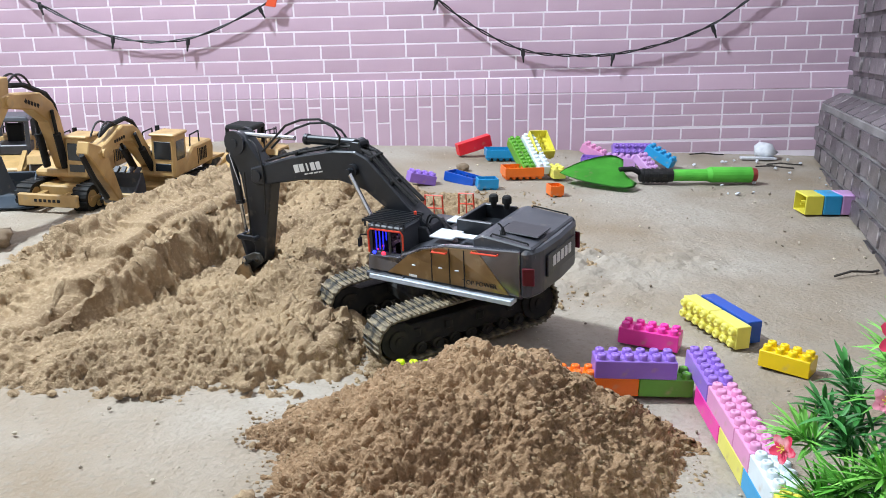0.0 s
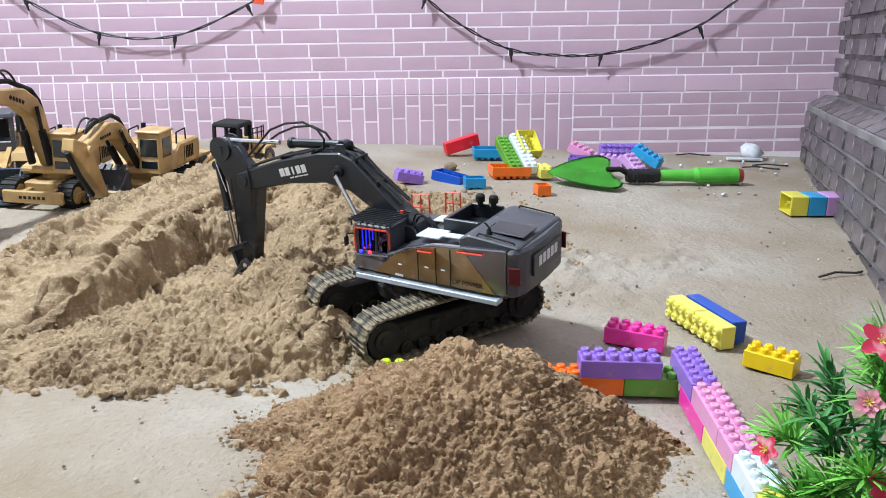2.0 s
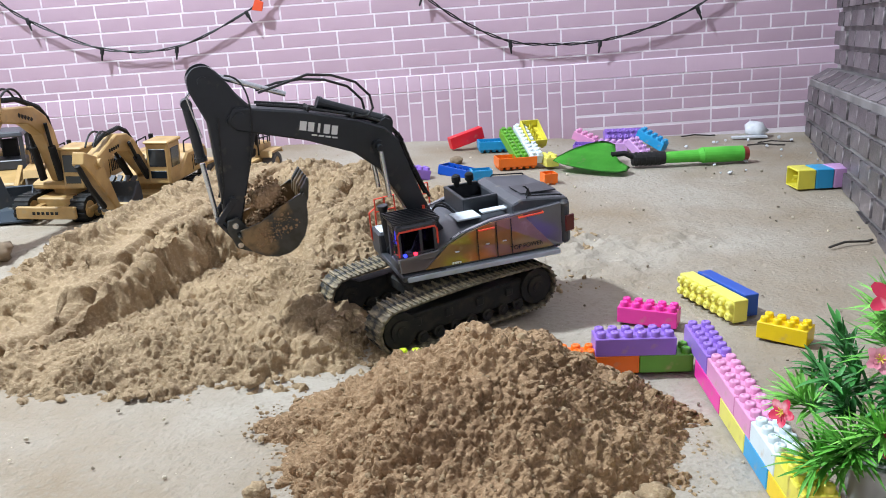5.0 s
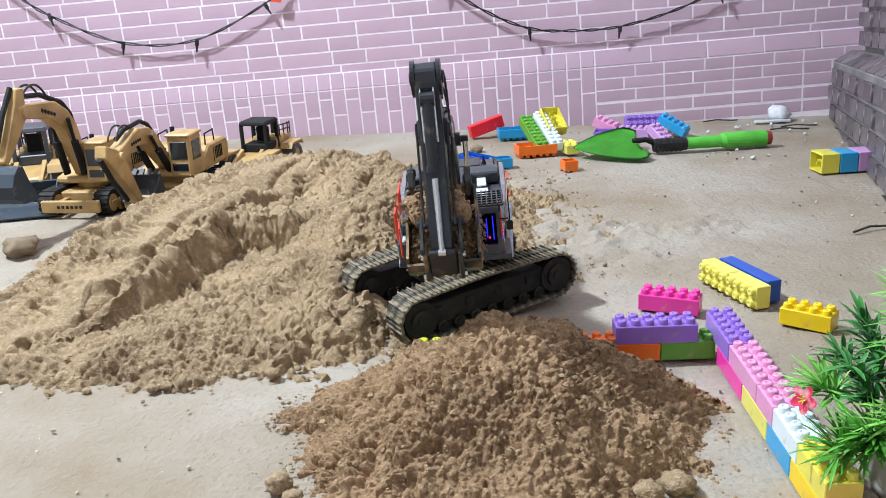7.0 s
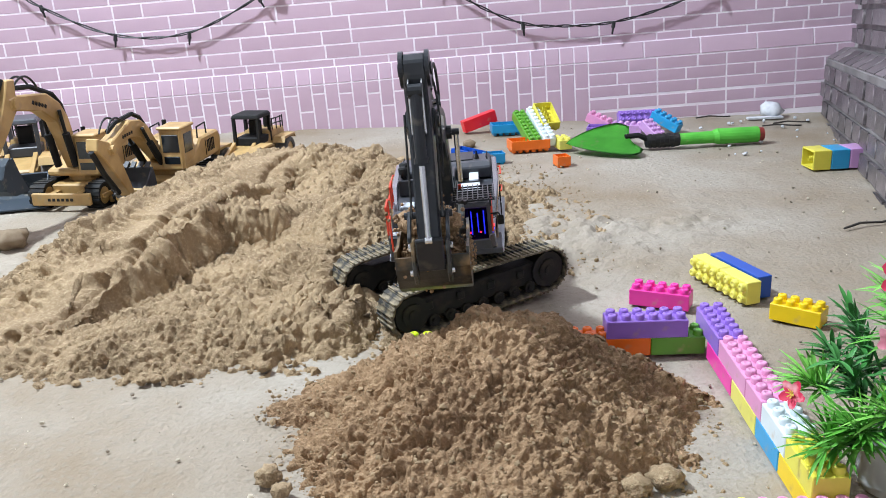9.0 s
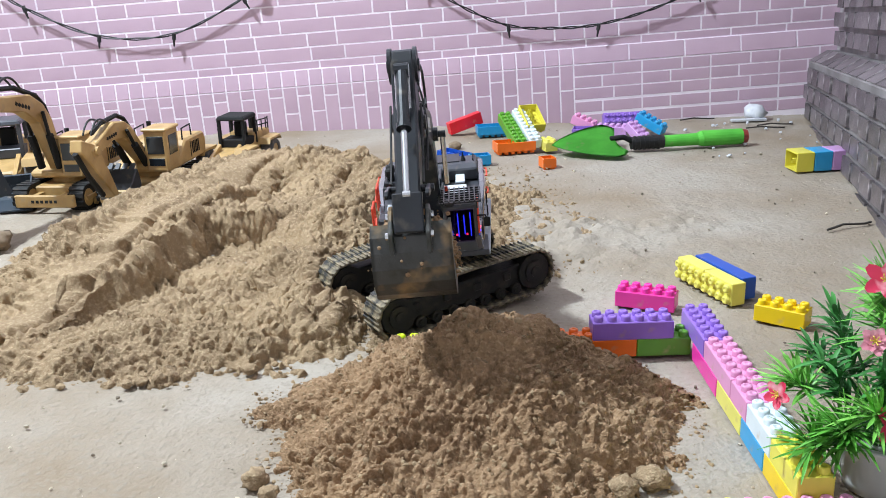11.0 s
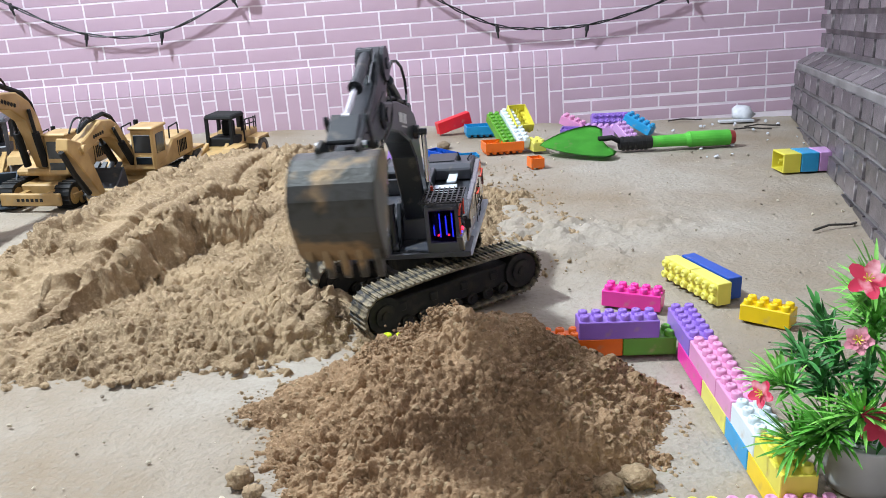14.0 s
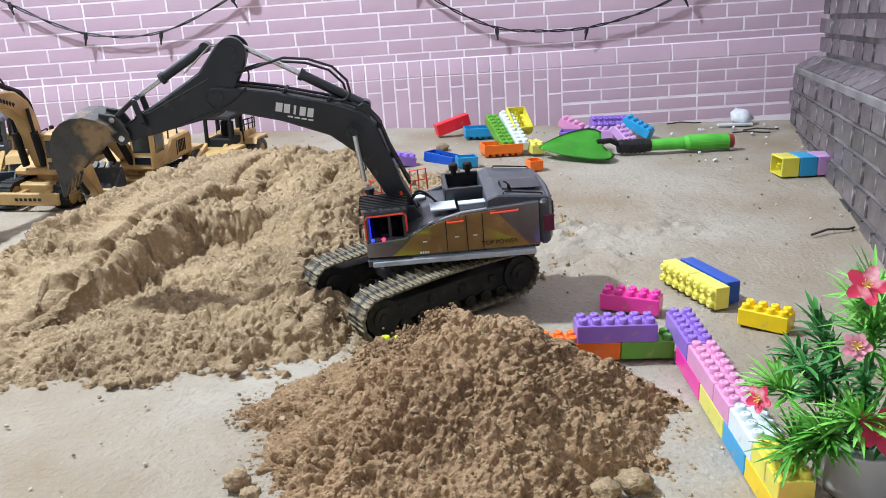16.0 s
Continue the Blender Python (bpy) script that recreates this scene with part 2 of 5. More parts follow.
def bank_lumps(x, y):
    d = ramp_distance(x, y)
    on = smooth01((d[0] + 0.068) / 0.014) * smooth01((0.050 - d[0]) / 0.03) * (0.6 + 0.4 * smooth01(lattice(18, x, y, 7) + 0.8))
    bare = smooth01((0.045 - np.hypot((x + 0.30) * 0.9, (y - 1.66) * 0.25)) / 0.03) + 0.6 * smooth01((0.09 - np.hypot(x + 0.36, (y - 1.42) * 0.9)) / 0.05)
    calm = np.clip(1 - 0.88 * on - 0.60 * bare, 0.10, 1)
    low = crumbs(x, y, 3, 24, 0.021) + crumbs(x, y, 4, 52, 0.0125) + crumbs(x, y, 7, 96, 0.0090) + crumbs(x, y, 8, 165, 0.0066)
    tread = on * smooth01((np.abs(d[0] + 0.008) - 0.010) / 0.01) * np.sin((d[1] + 0.40 * np.abs(np.abs(d[0] + 0.008) - 0.030)) * 2 * math.pi / 0.018) * 0.0048 * (0.25 + 0.75 * smooth01(lattice(29, x, y, 11) + 0.5))
    rut = -0.012 * on * np.exp(-((d[0] + 0.040) / 0.007) ** 2)
    return calm * (low + lattice(13, x, y, 12) * 0.010 - 0.006) + lattice(14, x, y, 150) * 0.0011 + tread + rut


def bank_height(x, y):
    return bank_form(x, y) + bank_lumps(x, y)


def ramp_distance(x, y):
    best, along, run = np.full_like(x, 9.0), np.zeros_like(x), 0.0
    for (ax, ay, _), (bx, by, _) in zip(RAMP, RAMP[1:]):
        dx, dy = bx - ax, by - ay
        L = math.hypot(dx, dy)
        s = np.clip(((x - ax) * dx + (y - ay) * dy) / L ** 2, 0, 1)
        d = np.hypot(x - ax - s * dx, y - ay - s * dy) * np.where(dx * (y - ay) - dy * (x - ax) > 0, 1, -1)
        near = np.abs(d) < np.abs(best)
        best, along = np.where(near, d, best), np.where(near, run + s * L, along)
        run += L
    return best, along


def pile_form(x, y):
    wx, wy = x + lattice(21, x, y, 16) * 0.014, y + lattice(22, x, y, 16) * 0.014
    dx, dy = wx - 0.022, wy - 0.945
    r = np.hypot(dx * np.where(dx > 0, 1.0 + 0.10 * smooth01(dx / 0.1), 1.0), dy * np.where(dy < 0, 0.86, 2.1))
    h = 0.128 - 0.585 * np.sqrt(r * r + 0.0010) - 0.05 * np.maximum(r - 0.17, 0)
    return h - 0.004


def pile_lumps(x, y):
    return (crumbs(x, y, 23, 20, 0.018) + crumbs(x, y, 24, 56, 0.0120) + crumbs(x, y, 27, 105, 0.0096) + crumbs(x, y, 28, 190, 0.0068)
            + lattice(25, x, y, 10) * 0.010 + lattice(26, x, y, 210) * 0.0016)


def pile_height(x, y):
    return pile_form(x, y) + pile_lumps(x, y)


def on_field(field, x, y):
    return float(field(np.array([x]), np.array([y]))[0])


def floor_height(x, y):
    h = lattice(31, x, y, 3) * 0.003 + lattice(32, x, y, 12) * 0.0012 + lattice(33, x, y, 45) * 0.0009 - 0.002
    rough = smooth01((lattice(34, x, y, 2.2) + 0.1) * 2) * smooth01((y - 1.25) * 3) * smooth01((0.75 - x) * 4) * smooth01((x + 1.0) * 4)
    crust = smooth01((0.36 - np.hypot((x - 0.20) * 0.8, y - 1.76)) / 0.22) * smooth01(0.4 + 1.4 * lattice(37, x, y, 6))
    h = h + crust * (crumbs(x, y, 38, 26, 0.013) + crumbs(x, y, 39, 58, 0.008) - 0.002)
    return h + rough * (crumbs(x, y, 35, 16, 0.013) + crumbs(x, y, 36, 40, 0.011))


ground = sheet("ground", -2.7, 1.3, -1.7, 2.8, 0.0065, floor_height, M["dust"])
structure(ground, "pale dusty floor with scattered sand grains", "floor")
bank = sheet("sand_bank", -0.95, 0.30, 0.98, 2.25, 0.0021, bank_form, M["sand"], keep=lambda z: z > -0.008, lumps=bank_lumps)
tagged(bank, "broad heap of damp brown sand with a trench and track prints", "sand heap")
pile = sheet("sand_pile", -0.30, 0.34, 0.60, 1.20, 0.0013, pile_form, M["fresh_sand"], keep=lambda z: z > -0.008, lumps=pile_lumps)
tagged(pile, "loose conical pile of clumpy brown sand", "sand pile")


def wall_slab(name, a, b, z0, z1, thick, material, label):
    a, b = Vector((*a, 0)), Vector((*b, 0))
    d = (b - a).normalized()
    out = Vector((-d.y, d.x, 0))
    bm = bmesh.new()
    ring = [a, b, b + out * thick, a + out * thick]
    lo = [bm.verts.new(p + Vector((0, 0, z0))) for p in ring]
    hi = [bm.verts.new(p + Vector((0, 0, z1))) for p in ring]
    fs = [bm.faces.new(lo), bm.faces.new(hi[::-1])]
    for i in range(4):
        fs.append(bm.faces.new((lo[i], hi[i], hi[(i + 1) % 4], lo[(i + 1) % 4])))
    bmesh.ops.recalc_face_normals(bm, faces=fs)
    return structure(obj(name, bm, material), label, "wall")


CEIL = 2.6
wall_north = wall_slab("wall_north", (-2.6, WALL_Y + 0.004), (1.3, WALL_Y + 0.004), -0.1, CEIL, 0.1, M["joint"], "wall painted as pink brickwork with pale joints")
EAST_A, EAST_B = Vector((1.035, 2.66, 0)), Vector((0.70, 1.38, 0))
wall_east = wall_slab("wall_east", (1.166, 2.815), (0.108, -1.241), -0.1, CEIL, 0.1, M["grey_joint"], "wall painted as dark grey brickwork")
# south and west walls and ceiling: out of view, added to bounce fill light
wall_south = wall_slab("wall_south", (0.3, -1.2), (-2.6, -1.2), -0.1, CEIL, 0.1, M["white"], "plain pale wall")
wall_west = wall_slab("wall_west", (-2.5, -1.3), (-2.5, 2.7), -0.1, CEIL, 0.1, M["white"], "plain pale wall")
bm = bmesh.new()
add_box(bm, (4.2, 4.4, 0.1), (-0.6, 0.75, CEIL + 0.05))
structure(obj("ceiling", bm, M["white"]), "plain white ceiling", "ceiling")


# ---- building blocks ----
PITCH, BH, SH = 0.0167, 0.023, 0.006


def block_mesh(nx, ny, material, hollow=True):
    """A toy block, studs up, its base corner at the origin; open underneath."""
    L, W = nx * PITCH, ny * PITCH
    bm = bmesh.new()
    add_box(bm, (L - 0.0006, W - 0.0006, BH), (L / 2, W / 2, BH / 2), bevel=0.0009)
    if hollow:
        low = [f for f in bm.faces if f.normal.z < -0.9 and f.calc_area() > L * W * 0.5]
        r = bmesh.ops.inset_region(bm, faces=low, thickness=0.0022)
        ret = bmesh.ops.extrude_discrete_faces(bm, faces=low)
        for f in ret["faces"]:
            for v in f.verts:
                v.co.z += BH - 0.0035
        for i in range(1, nx):
            if ny > 1:
                add_cyl(bm, (i * PITCH, W / 2, 0.001), (i * PITCH, W / 2, BH - 0.002), 0.0042, n=8, caps=False)
    return bm


def stud_mesh():
    bm = bmesh.new()
    n = 12
    prof = [(0.0061, 0.0), (0.0059, SH - 0.0002), (0.0052, SH + 0.0009), (0.0040, SH + 0.0013), (0.0026, SH + 0.0013), (0.0022, SH + 0.0006), (0.0, SH + 0.0006)]
    rings = []
    for r, z in prof[:-1]:
        rings.append([bm.verts.new((r * math.cos(2 * math.pi * k / n), r * math.sin(2 * math.pi * k / n), z)) for k in range(n)])
    for a, b in zip(rings, rings[1:]):
        for k in range(n):
            bm.faces.new((a[k], a[(k + 1) % n], b[(k + 1) % n], b[k]))
    bm.faces.new(rings[-1])
    return bm


STUD = {}


def block(colour, nx, ny, m, label, studs=True, group="plastic building blocks"):
    root = thing("building_block", m, label, "toy block", group)
    part("body", block_mesh(nx, ny, M[colour]), M[colour], root)
    if colour not in STUD:
        bm = stud_mesh()
        me = bpy.data.meshes.new("stud")
        bm.to_mesh(me)
        bm.free()
        me.materials.append(M[colour])
        me.polygons.foreach_set("use_smooth", [True] * len(me.polygons))
        STUD[colour] = me
    if studs:
        for i in range(nx):
            for j in range(ny):
                s = new("stud", STUD[colour])
                s.parent = root
                s.location = ((i + 0.5) * PITCH, (j + 0.5) * PITCH, BH - 0.0004)
    return root


# the row along the far end of the little wall
ROW = pose(0.289, 1.052, 0.001, 0, 0, 0.0)
for colour, x, z, n in (("green", -4 * PITCH, 0, 4), ("orange", -10 * PITCH, 0, 6), ("lime", -12 * PITCH, 0, 2), ("lime", -22 * PITCH, 0, 4), ("purple", -7.3 * PITCH, 1, 6)):
    words = {"green": "green", "orange": "orange", "lime": "lime yellow", "purple": "purple"}[colour]
    block(colour, n, 2, ROW @ pose(x, 0, z * BH), words + (" block on top of the low toy wall" if z else " block in the bottom row of the toy wall"))
# the column that comes towards the plant
for colour, y0, n, z, words in (("magenta", 1.040, 6, 0, "magenta block at the foot of the toy wall"), ("pale_yellow", 0.939, 5, 0, "pale yellow block at the foot of the toy wall"),
                                ("sky", 0.855, 4, 0, "sky blue block at the foot of the toy wall"), ("gold", 0.787, 5, 0, "golden yellow block at the foot of the toy wall"),
                                ("purple", 1.095, 6, 1, "purple block on top of the toy wall"), ("rose", 0.993, 6, 1, "dusty pink block on top of the toy wall"),
                                ("rose", 0.892, 3, 1, "pink block on top of the toy wall"), ("white_b", 0.841, 4, 1, "white block on top of the toy wall"), ("yellow", 0.773, 4, 1, "yellow block on top of the toy wall")):
    block(colour, n, 2, pose(0.2865, y0, 0.001 + z * BH, 0, 0, -90), words)
for x, colour, words in ((0.185, "yellow", "yellow block near the plant pot"), (0.236, "rose", "pink block near the plant pot")):
    block(colour, 3 if colour == "yellow" else 6, 2, pose(x, 0.676, 0.001), words)
# loose ones on the floor
block("magenta", 5, 2, pose(0.226, 1.222, 0, 0, 0, -24), "magenta block lying studs up on the floor")
block("gold", 4, 2, pose(0.400, 1.155, 0, 0, 0, -38), "golden yellow block lying studs up on the floor")


# ---- the toy excavator ----
HEAD = 211
BASE = pose(-0.0264, 1.2856, 0.0855, 0, 0, HEAD) @ pose(0, 0, 0, 0, 4.4, 0) @ pose(0, 0, 0, -0.6, 0, 0)
FOOT = Vector((0.0128, 0, 0.0542))
BOOM, STICK, BUCKET = 0.303, 0.140, 0.103
M["black"] = mat("black_track_rubber", rgb("1d1d1e"), 0.62, second=rgb("3a352d"), scale=60, low=0.5, high=0.8, bump=0.3, spec=0.3)
M["pad"] = mat("sandy_track_pad", rgb("2c2b2a"), 0.7, second=rgb("8f8168"), scale=70, low=0.42, high=0.66, bump=0.3, vary=0.15)
M["dark"] = mat("dark_grey_paint", rgb("44464d"), 0.42, second=rgb("3a3c42"), scale=20, fine=(rgb("7a7064"), 60, 0.62, 0.9), bump=0.05)
M["boom"] = mat("charcoal_metal_paint", rgb("2b2e34"), 0.36, metal=0.2, second=rgb("23262b"), scale=25, fine=(rgb("6a6258"), 50, 0.62, 0.92), bump=0.06)
M["bronze"] = mat("bronze_paint", rgb("8a6a3e"), 0.30, metal=0.3, second=rgb("775a34"), scale=25, fine=(rgb("a08a68"), 70, 0.62, 0.9))
M["silver"] = mat("silver_grey_paint", rgb("b4bcc7"), 0.4, metal=0.2, second=rgb("9ea6b0"), scale=30)
M["pale"] = mat("pale_grey_panel", rgb("d4dbe2"), 0.4, second=rgb("bcc4cc"), scale=30)
M["chrome"] = mat("chrome_rod", rgb("cfd2d6"), 0.22, metal=1.0)
M["bucket_steel"] = mat("worn_bucket_steel", rgb("4b4b49"), 0.42, metal=0.55, second=rgb("8d7658"), scale=17, low=0.52, high=0.60, bump=0.3, fine=(rgb("37362f"), 60, 0.5, 0.8))
M["rubber"] = mat("black_hose_rubber", rgb("161617"), 0.5)
M["red_rail"] = mat("orange_red_rail", rgb("e0482e"), 0.45)
M["void"] = mat("matt_black", rgb("0d0d0e"), 0.8)
M["mark"] = mat("white_marking", rgb("d8d8d6"), 0.5)
M["tail_red"] = mat("red_lamp_lens", rgb("5a1420"), 0.3)
M["led"] = mat("blue_led", (0.03, 0.05, 1.0), 0.4, emit=2.6)
M["led_red"] = mat("red_led", (1.0, 0.02, 0.05), 0.4, emit=4.0)
glass = bpy.data.materials.new("tinted_glass")
glass.use_nodes = True
gb = glass.node_tree.nodes["Principled BSDF"]
gb.inputs["Base Color"].default_value = (0.30, 0.26, 0.42, 1)
gb.inputs["Transmission Weight"].default_value = 1.0
gb.inputs["Roughness"].default_value = 0.03
gb.inputs["IOR"].default_value = 1.1
M["glass"] = glass

excavator = thing("toy_excavator", BASE, "charcoal and bronze toy excavator digging in the sand", "toy excavator")


def shared(name, me, parent, m):
    ob = new(name, me)
    ob.parent = parent
    ob.matrix_basis = m
    return ob


def mesh_of(name, bm, material):
    me = bpy.data.meshes.new(name)
    bm.to_mesh(me)
    bm.free()
    me.materials.append(material)
    return me


# one track pad: a plate with two grouser bars
bm = bmesh.new()
add_box(bm, (0.0150, 0.046, 0.0032), (0, 0, 0.0016), bevel=0.0006)
add_box(bm, (0.0022, 0.045, 0.0034), (0.005, 0, 0.0042))
add_box(bm, (0.0018, 0.045, 0.0022), (-0.003, 0, 0.0040))
PAD = mesh_of("track_pad", bm, M["pad"])
R_IN, X_REAR, X_FRONT, Z_MID = 0.029, -0.106, 0.118, -0.0495


def track_loop(n):
    """Poses of n pads along the outside of the belt, in the track's x, z plane."""
    run = X_FRONT - X_REAR
    total = 2 * run + 2 * math.pi * R_IN
    for i in range(n):
        s = total * i / n
        if s < run:
            x, z, a = X_REAR + s, R_IN, 0
            z += 0.004 * math.sin(math.pi * s / run)
        elif s < run + math.pi * R_IN:
            q = (s - run) / R_IN
            x, z, a = X_FRONT + R_IN * math.sin(q), R_IN * math.cos(q), math.degrees(q)
        elif s < 2 * run + math.pi * R_IN:
            x, z, a = X_FRONT - (s - run - math.pi * R_IN), -R_IN, 180
        else:
            q = (s - 2 * run - math.pi * R_IN) / R_IN
            x, z, a = X_REAR - R_IN * math.sin(q), -R_IN * math.cos(q), 180 + math.degrees(q)
        yield pose(x, 0, z + Z_MID, 0, a, 0)


for side in (1, -1):
    bm = bmesh.new()
    add_prism(bm, [(X_REAR - 0.012, Z_MID - 0.016), (X_FRONT + 0.012, Z_MID - 0.016), (X_FRONT + 0.004, Z_MID + 0.016), (X_REAR - 0.004, Z_MID + 0.016)], 0.026, bevel=0.002)
    for k in range(4):
        add_box(bm, (0.012, 0.004, 0.012), (-0.06 + k * 0.05, side * 0.0145, Z_MID + 0.004), bevel=0.0012)
    track = part("track", bm, M["black"], excavator)
    track.location = (0, side * 0.077, 0)
    for k, m in enumerate(track_loop(44)):
        shared("track_pad", PAD, track, m)
    for name, x, r, n in (("sprocket", X_REAR, 0.0265, 14), ("idler", X_FRONT, 0.0255, 20)):
        bm = bmesh.new()
        add_cyl(bm, (0, -0.018, 0), (0, 0.018, 0), r, n=n)
        add_cyl(bm, (0, -0.0215, 0), (0, 0.0215, 0), r * 0.62, n=16)
        add_cyl(bm, (0, -0.0235, 0), (0, 0.0235, 0), r * 0.3, n=10)
        w = part(name, bm, M["black"], track)
        w.location = (x, 0, Z_MID)
    for k in range(7):
        bm = bmesh.new()
        add_cyl(bm, (0, -0.017, 0), (0, 0.017, 0), 0.0085, n=12)
        add_cyl(bm, (0, -0.0195, 0), (0, 0.0195, 0), 0.004, n=8)
        w = part("roller", bm, M["black"], track)
        w.location = (X_REAR + 0.032 + k * 0.0265, 0, Z_MID - R_IN + 0.010)
bm = bmesh.new()
add_box(bm, (0.10, 0.13, 0.022), (0.005, 0, -0.040), bevel=0.004)
add_cyl(bm, (0, 0, -0.035), (0, 0, -0.002), 0.052, n=28)
part("undercarriage", bm, M["black"], excavator)

# the swinging house: its sides draw in towards the cab and the top
M["gloss_dark"] = mat("glossy_dark_paint", rgb("4a4b54"), 0.16, second=rgb("3f4048"), scale=20, spec=0.8)
for key in ("gloss_dark", "bronze"):
    lacquer = M[key].node_tree.nodes["Principled BSDF"].inputs
    lacquer["Coat Weight"].default_value, lacquer["Coat Roughness"].default_value, lacquer["Coat IOR"].default_value = 1.0, 0.08, 1.7


def flare(bm):
    for v in bm.verts:
        k = min(max((v.co.x + 0.06) / 0.135, 0), 1)
        v.co.y *= 1 - 0.175 * k * k * (3 - 2 * k) * (0.55 + 0.45 * min(v.co.z / 0.05, 1))


bm = bmesh.new()
add_prism(bm, [(0.018, 0.004), (0.018, 0.040), (-0.022, 0.056), (-0.165, 0.060), (-0.165, 0.004)], 0.146, bevel=0.002)
add_box(bm, (0.062, 0.156, 0.008), (0.043, 0, 0.005), bevel=0.001)
house = part("house", bm, M["dark"], excavator)
for s in (1, -1):
    bm = bmesh.new()
    add_box(bm, (0.225, 0.017, 0.0075), (-0.0445, s * 0.080, 0.0035), bevel=0.0012)
    flare(bm)
    part("skirt", bm, M["silver"], house, "silver grey side skirt")
    bm = bmesh.new()
    add_prism(bm, [(0.0745, 0.010), (0.0745, 0.031), (0.020, 0.036), (-0.014, 0.055), (-0.060, 0.067), (-0.165, 0.073), (-0.165, 0.010)], 0.009, centre=s * 0.0755, bevel=0.0015)
    flare(bm)
    part("side_panel", bm, M["gloss_dark"], house, "glossy dark grey side panel")
    bm = bmesh.new()
    add_prism(bm, [(0.040, 0.0115), (0.004, 0.0420), (-0.022, 0.0545), (-0.056, 0.0635), (-0.104, 0.0665), (-0.150, 0.0115)], 0.0016, centre=s * 0.0806)
    flare(bm)
    part("bronze_panel", bm, M["bronze"], house, "bronze painted side door panel")
    for x, z in ((-0.036, 0.058), (-0.064, 0.063), (-0.086, 0.064)):
        bm = bmesh.new()
        add_box(bm, (0.0012, 0.0012, z - 0.012), (x, s * 0.0815, 0.0120 + (z - 0.012) / 2))
        flare(bm)
        part("door_gap", bm, M["void"], house)
    for x0, x1, z in ((-0.038, -0.060, 0.0555), (-0.098, -0.135, 0.0635)):
        bm = bmesh.new()
        add_tube(bm, [(x0, s * 0.0805, z), (x0, s * 0.0845, z), (x1, s * 0.0845, z + 0.001), (x1, s * 0.0805, z + 0.001)], 0.0013)
        flare(bm)
        part("handle", bm, M["red_rail"], house, "orange red grab handle")
    for x, z in ((-0.006, 0.030), (-0.050, 0.034), (-0.075, 0.034)):
        bm = bmesh.new()
        add_box(bm, (0.006, 0.0016, 0.0018), (x, s * 0.0820, z), bevel=0.0004)
        flare(bm)
        part("latch", bm, M["pale"], house, "small pale door latch")
    bm = bmesh.new()
    for k in range(4):
        add_box(bm, (0.0026, 0.0008, 0.003), (0.001 - k * 0.0034, s * 0.0817, 0.0145))
    flare(bm)
    part("marking", bm, M["mark"], house, "small white maker's mark")
    curve = bpy.data.curves.new("lettering", "FONT")
    curve.body, curve.size, curve.extrude, curve.align_x = "TOP POWER", 0.0088, 0.0003, "CENTER"
    curve.materials.append(M["void"])
    text = new("lettering", curve)
    text.parent = house
    text.matrix_basis = pose(-0.108, s * 0.0816, 0.0175, 90, 0, 180 if s > 0 else 0)
    text["label"] = "black TOP POWER lettering"
# counterweight
bm = bmesh.new()
add_prism(bm, [(-0.165, -0.081), (-0.178, -0.078), (-0.186, -0.055), (-0.189, 0.0), (-0.186, 0.055), (-0.178, 0.078), (-0.165, 0.081)], 0.064, axis="z", centre=0.041, bevel=0.004)
counterweight = part("counterweight", bm, M["dark"], house, "rounded dark grey counterweight")
bm = bmesh.new()
add_box(bm, (0.003, 0.092, 0.030), (-0.1885, 0, 0.045), bevel=0.001)
part("rear_panel", bm, M["boom"], house)
bm = bmesh.new()
for k in range(5):
    add_box(bm, (0.001, 0.009, 0.014), (-0.1903, -0.026 + k * 0.013, 0.047), bevel=0.0003)
part("marking", bm, M["mark"], house, "white maker's mark on the counterweight")
for s in (1, -1):
    bm = bmesh.new()
    add_box(bm, (0.016, 0.003, 0.024), (-0.177, s * 0.0790, 0.040), rot=Matrix.Rotation(s * 0.25, 4, "Z"), bevel=0.001)
    part("tail_lamp", bm, M["tail_red"], house, "dark red tail lamp")
# hood and deck
bm = bmesh.new()
add_prism(bm, [(-0.182, 0.066), (-0.178, 0.076), (-0.108, 0.084), (-0.094, 0.078), (-0.094, 0.060), (-0.182, 0.060)], 0.142, bevel=0.002)
part("hood", bm, M["dark"], house)
for j in range(3):
    bm = bmesh.new()
    for k in range(4):
        add_box(bm, (0.0085, 0.0022, 0.0012), (-0.122 - j * 0.013, 0.012 + k * 0.0055, 0.0835 - j * 0.0006), rot=Matrix.Rotation(-0.05, 4, "Y"))
    part("vent", bm, M["void"], house)
bm = bmesh.new()
add_box(bm, (0.055, 0.044, 0.0016), (-0.147, 0.022, 0.0822), rot=Matrix.Rotation(-0.05, 4, "Y"), bevel=0.0006)
part("hatch", bm, M["boom"], house)
for y in (-0.066, 0.066):
    bm = bmesh.new()
    add_tube(bm, [(-0.172, y, 0.078), (-0.170, y, 0.0800), (-0.120, y * 0.98, 0.0862), (-0.118, y, 0.083)], 0.0011)
    part("rail", bm, M["void"], house)
bm = bmesh.new()
for y, w in ((-0.064, 0.006), (0.014, 0.006)):
    add_box(bm, (0.050, w, 0.024), (-0.070, y, 0.070), bevel=0.001)
add_box(bm, (0.006, 0.084, 0.024), (-0.044, -0.025, 0.070), bevel=0.001)
add_box(bm, (0.050, 0.074, 0.004), (-0.070, -0.025, 0.060))
part("intake_box", bm, M["boom"], house, "open dark engine intake box")
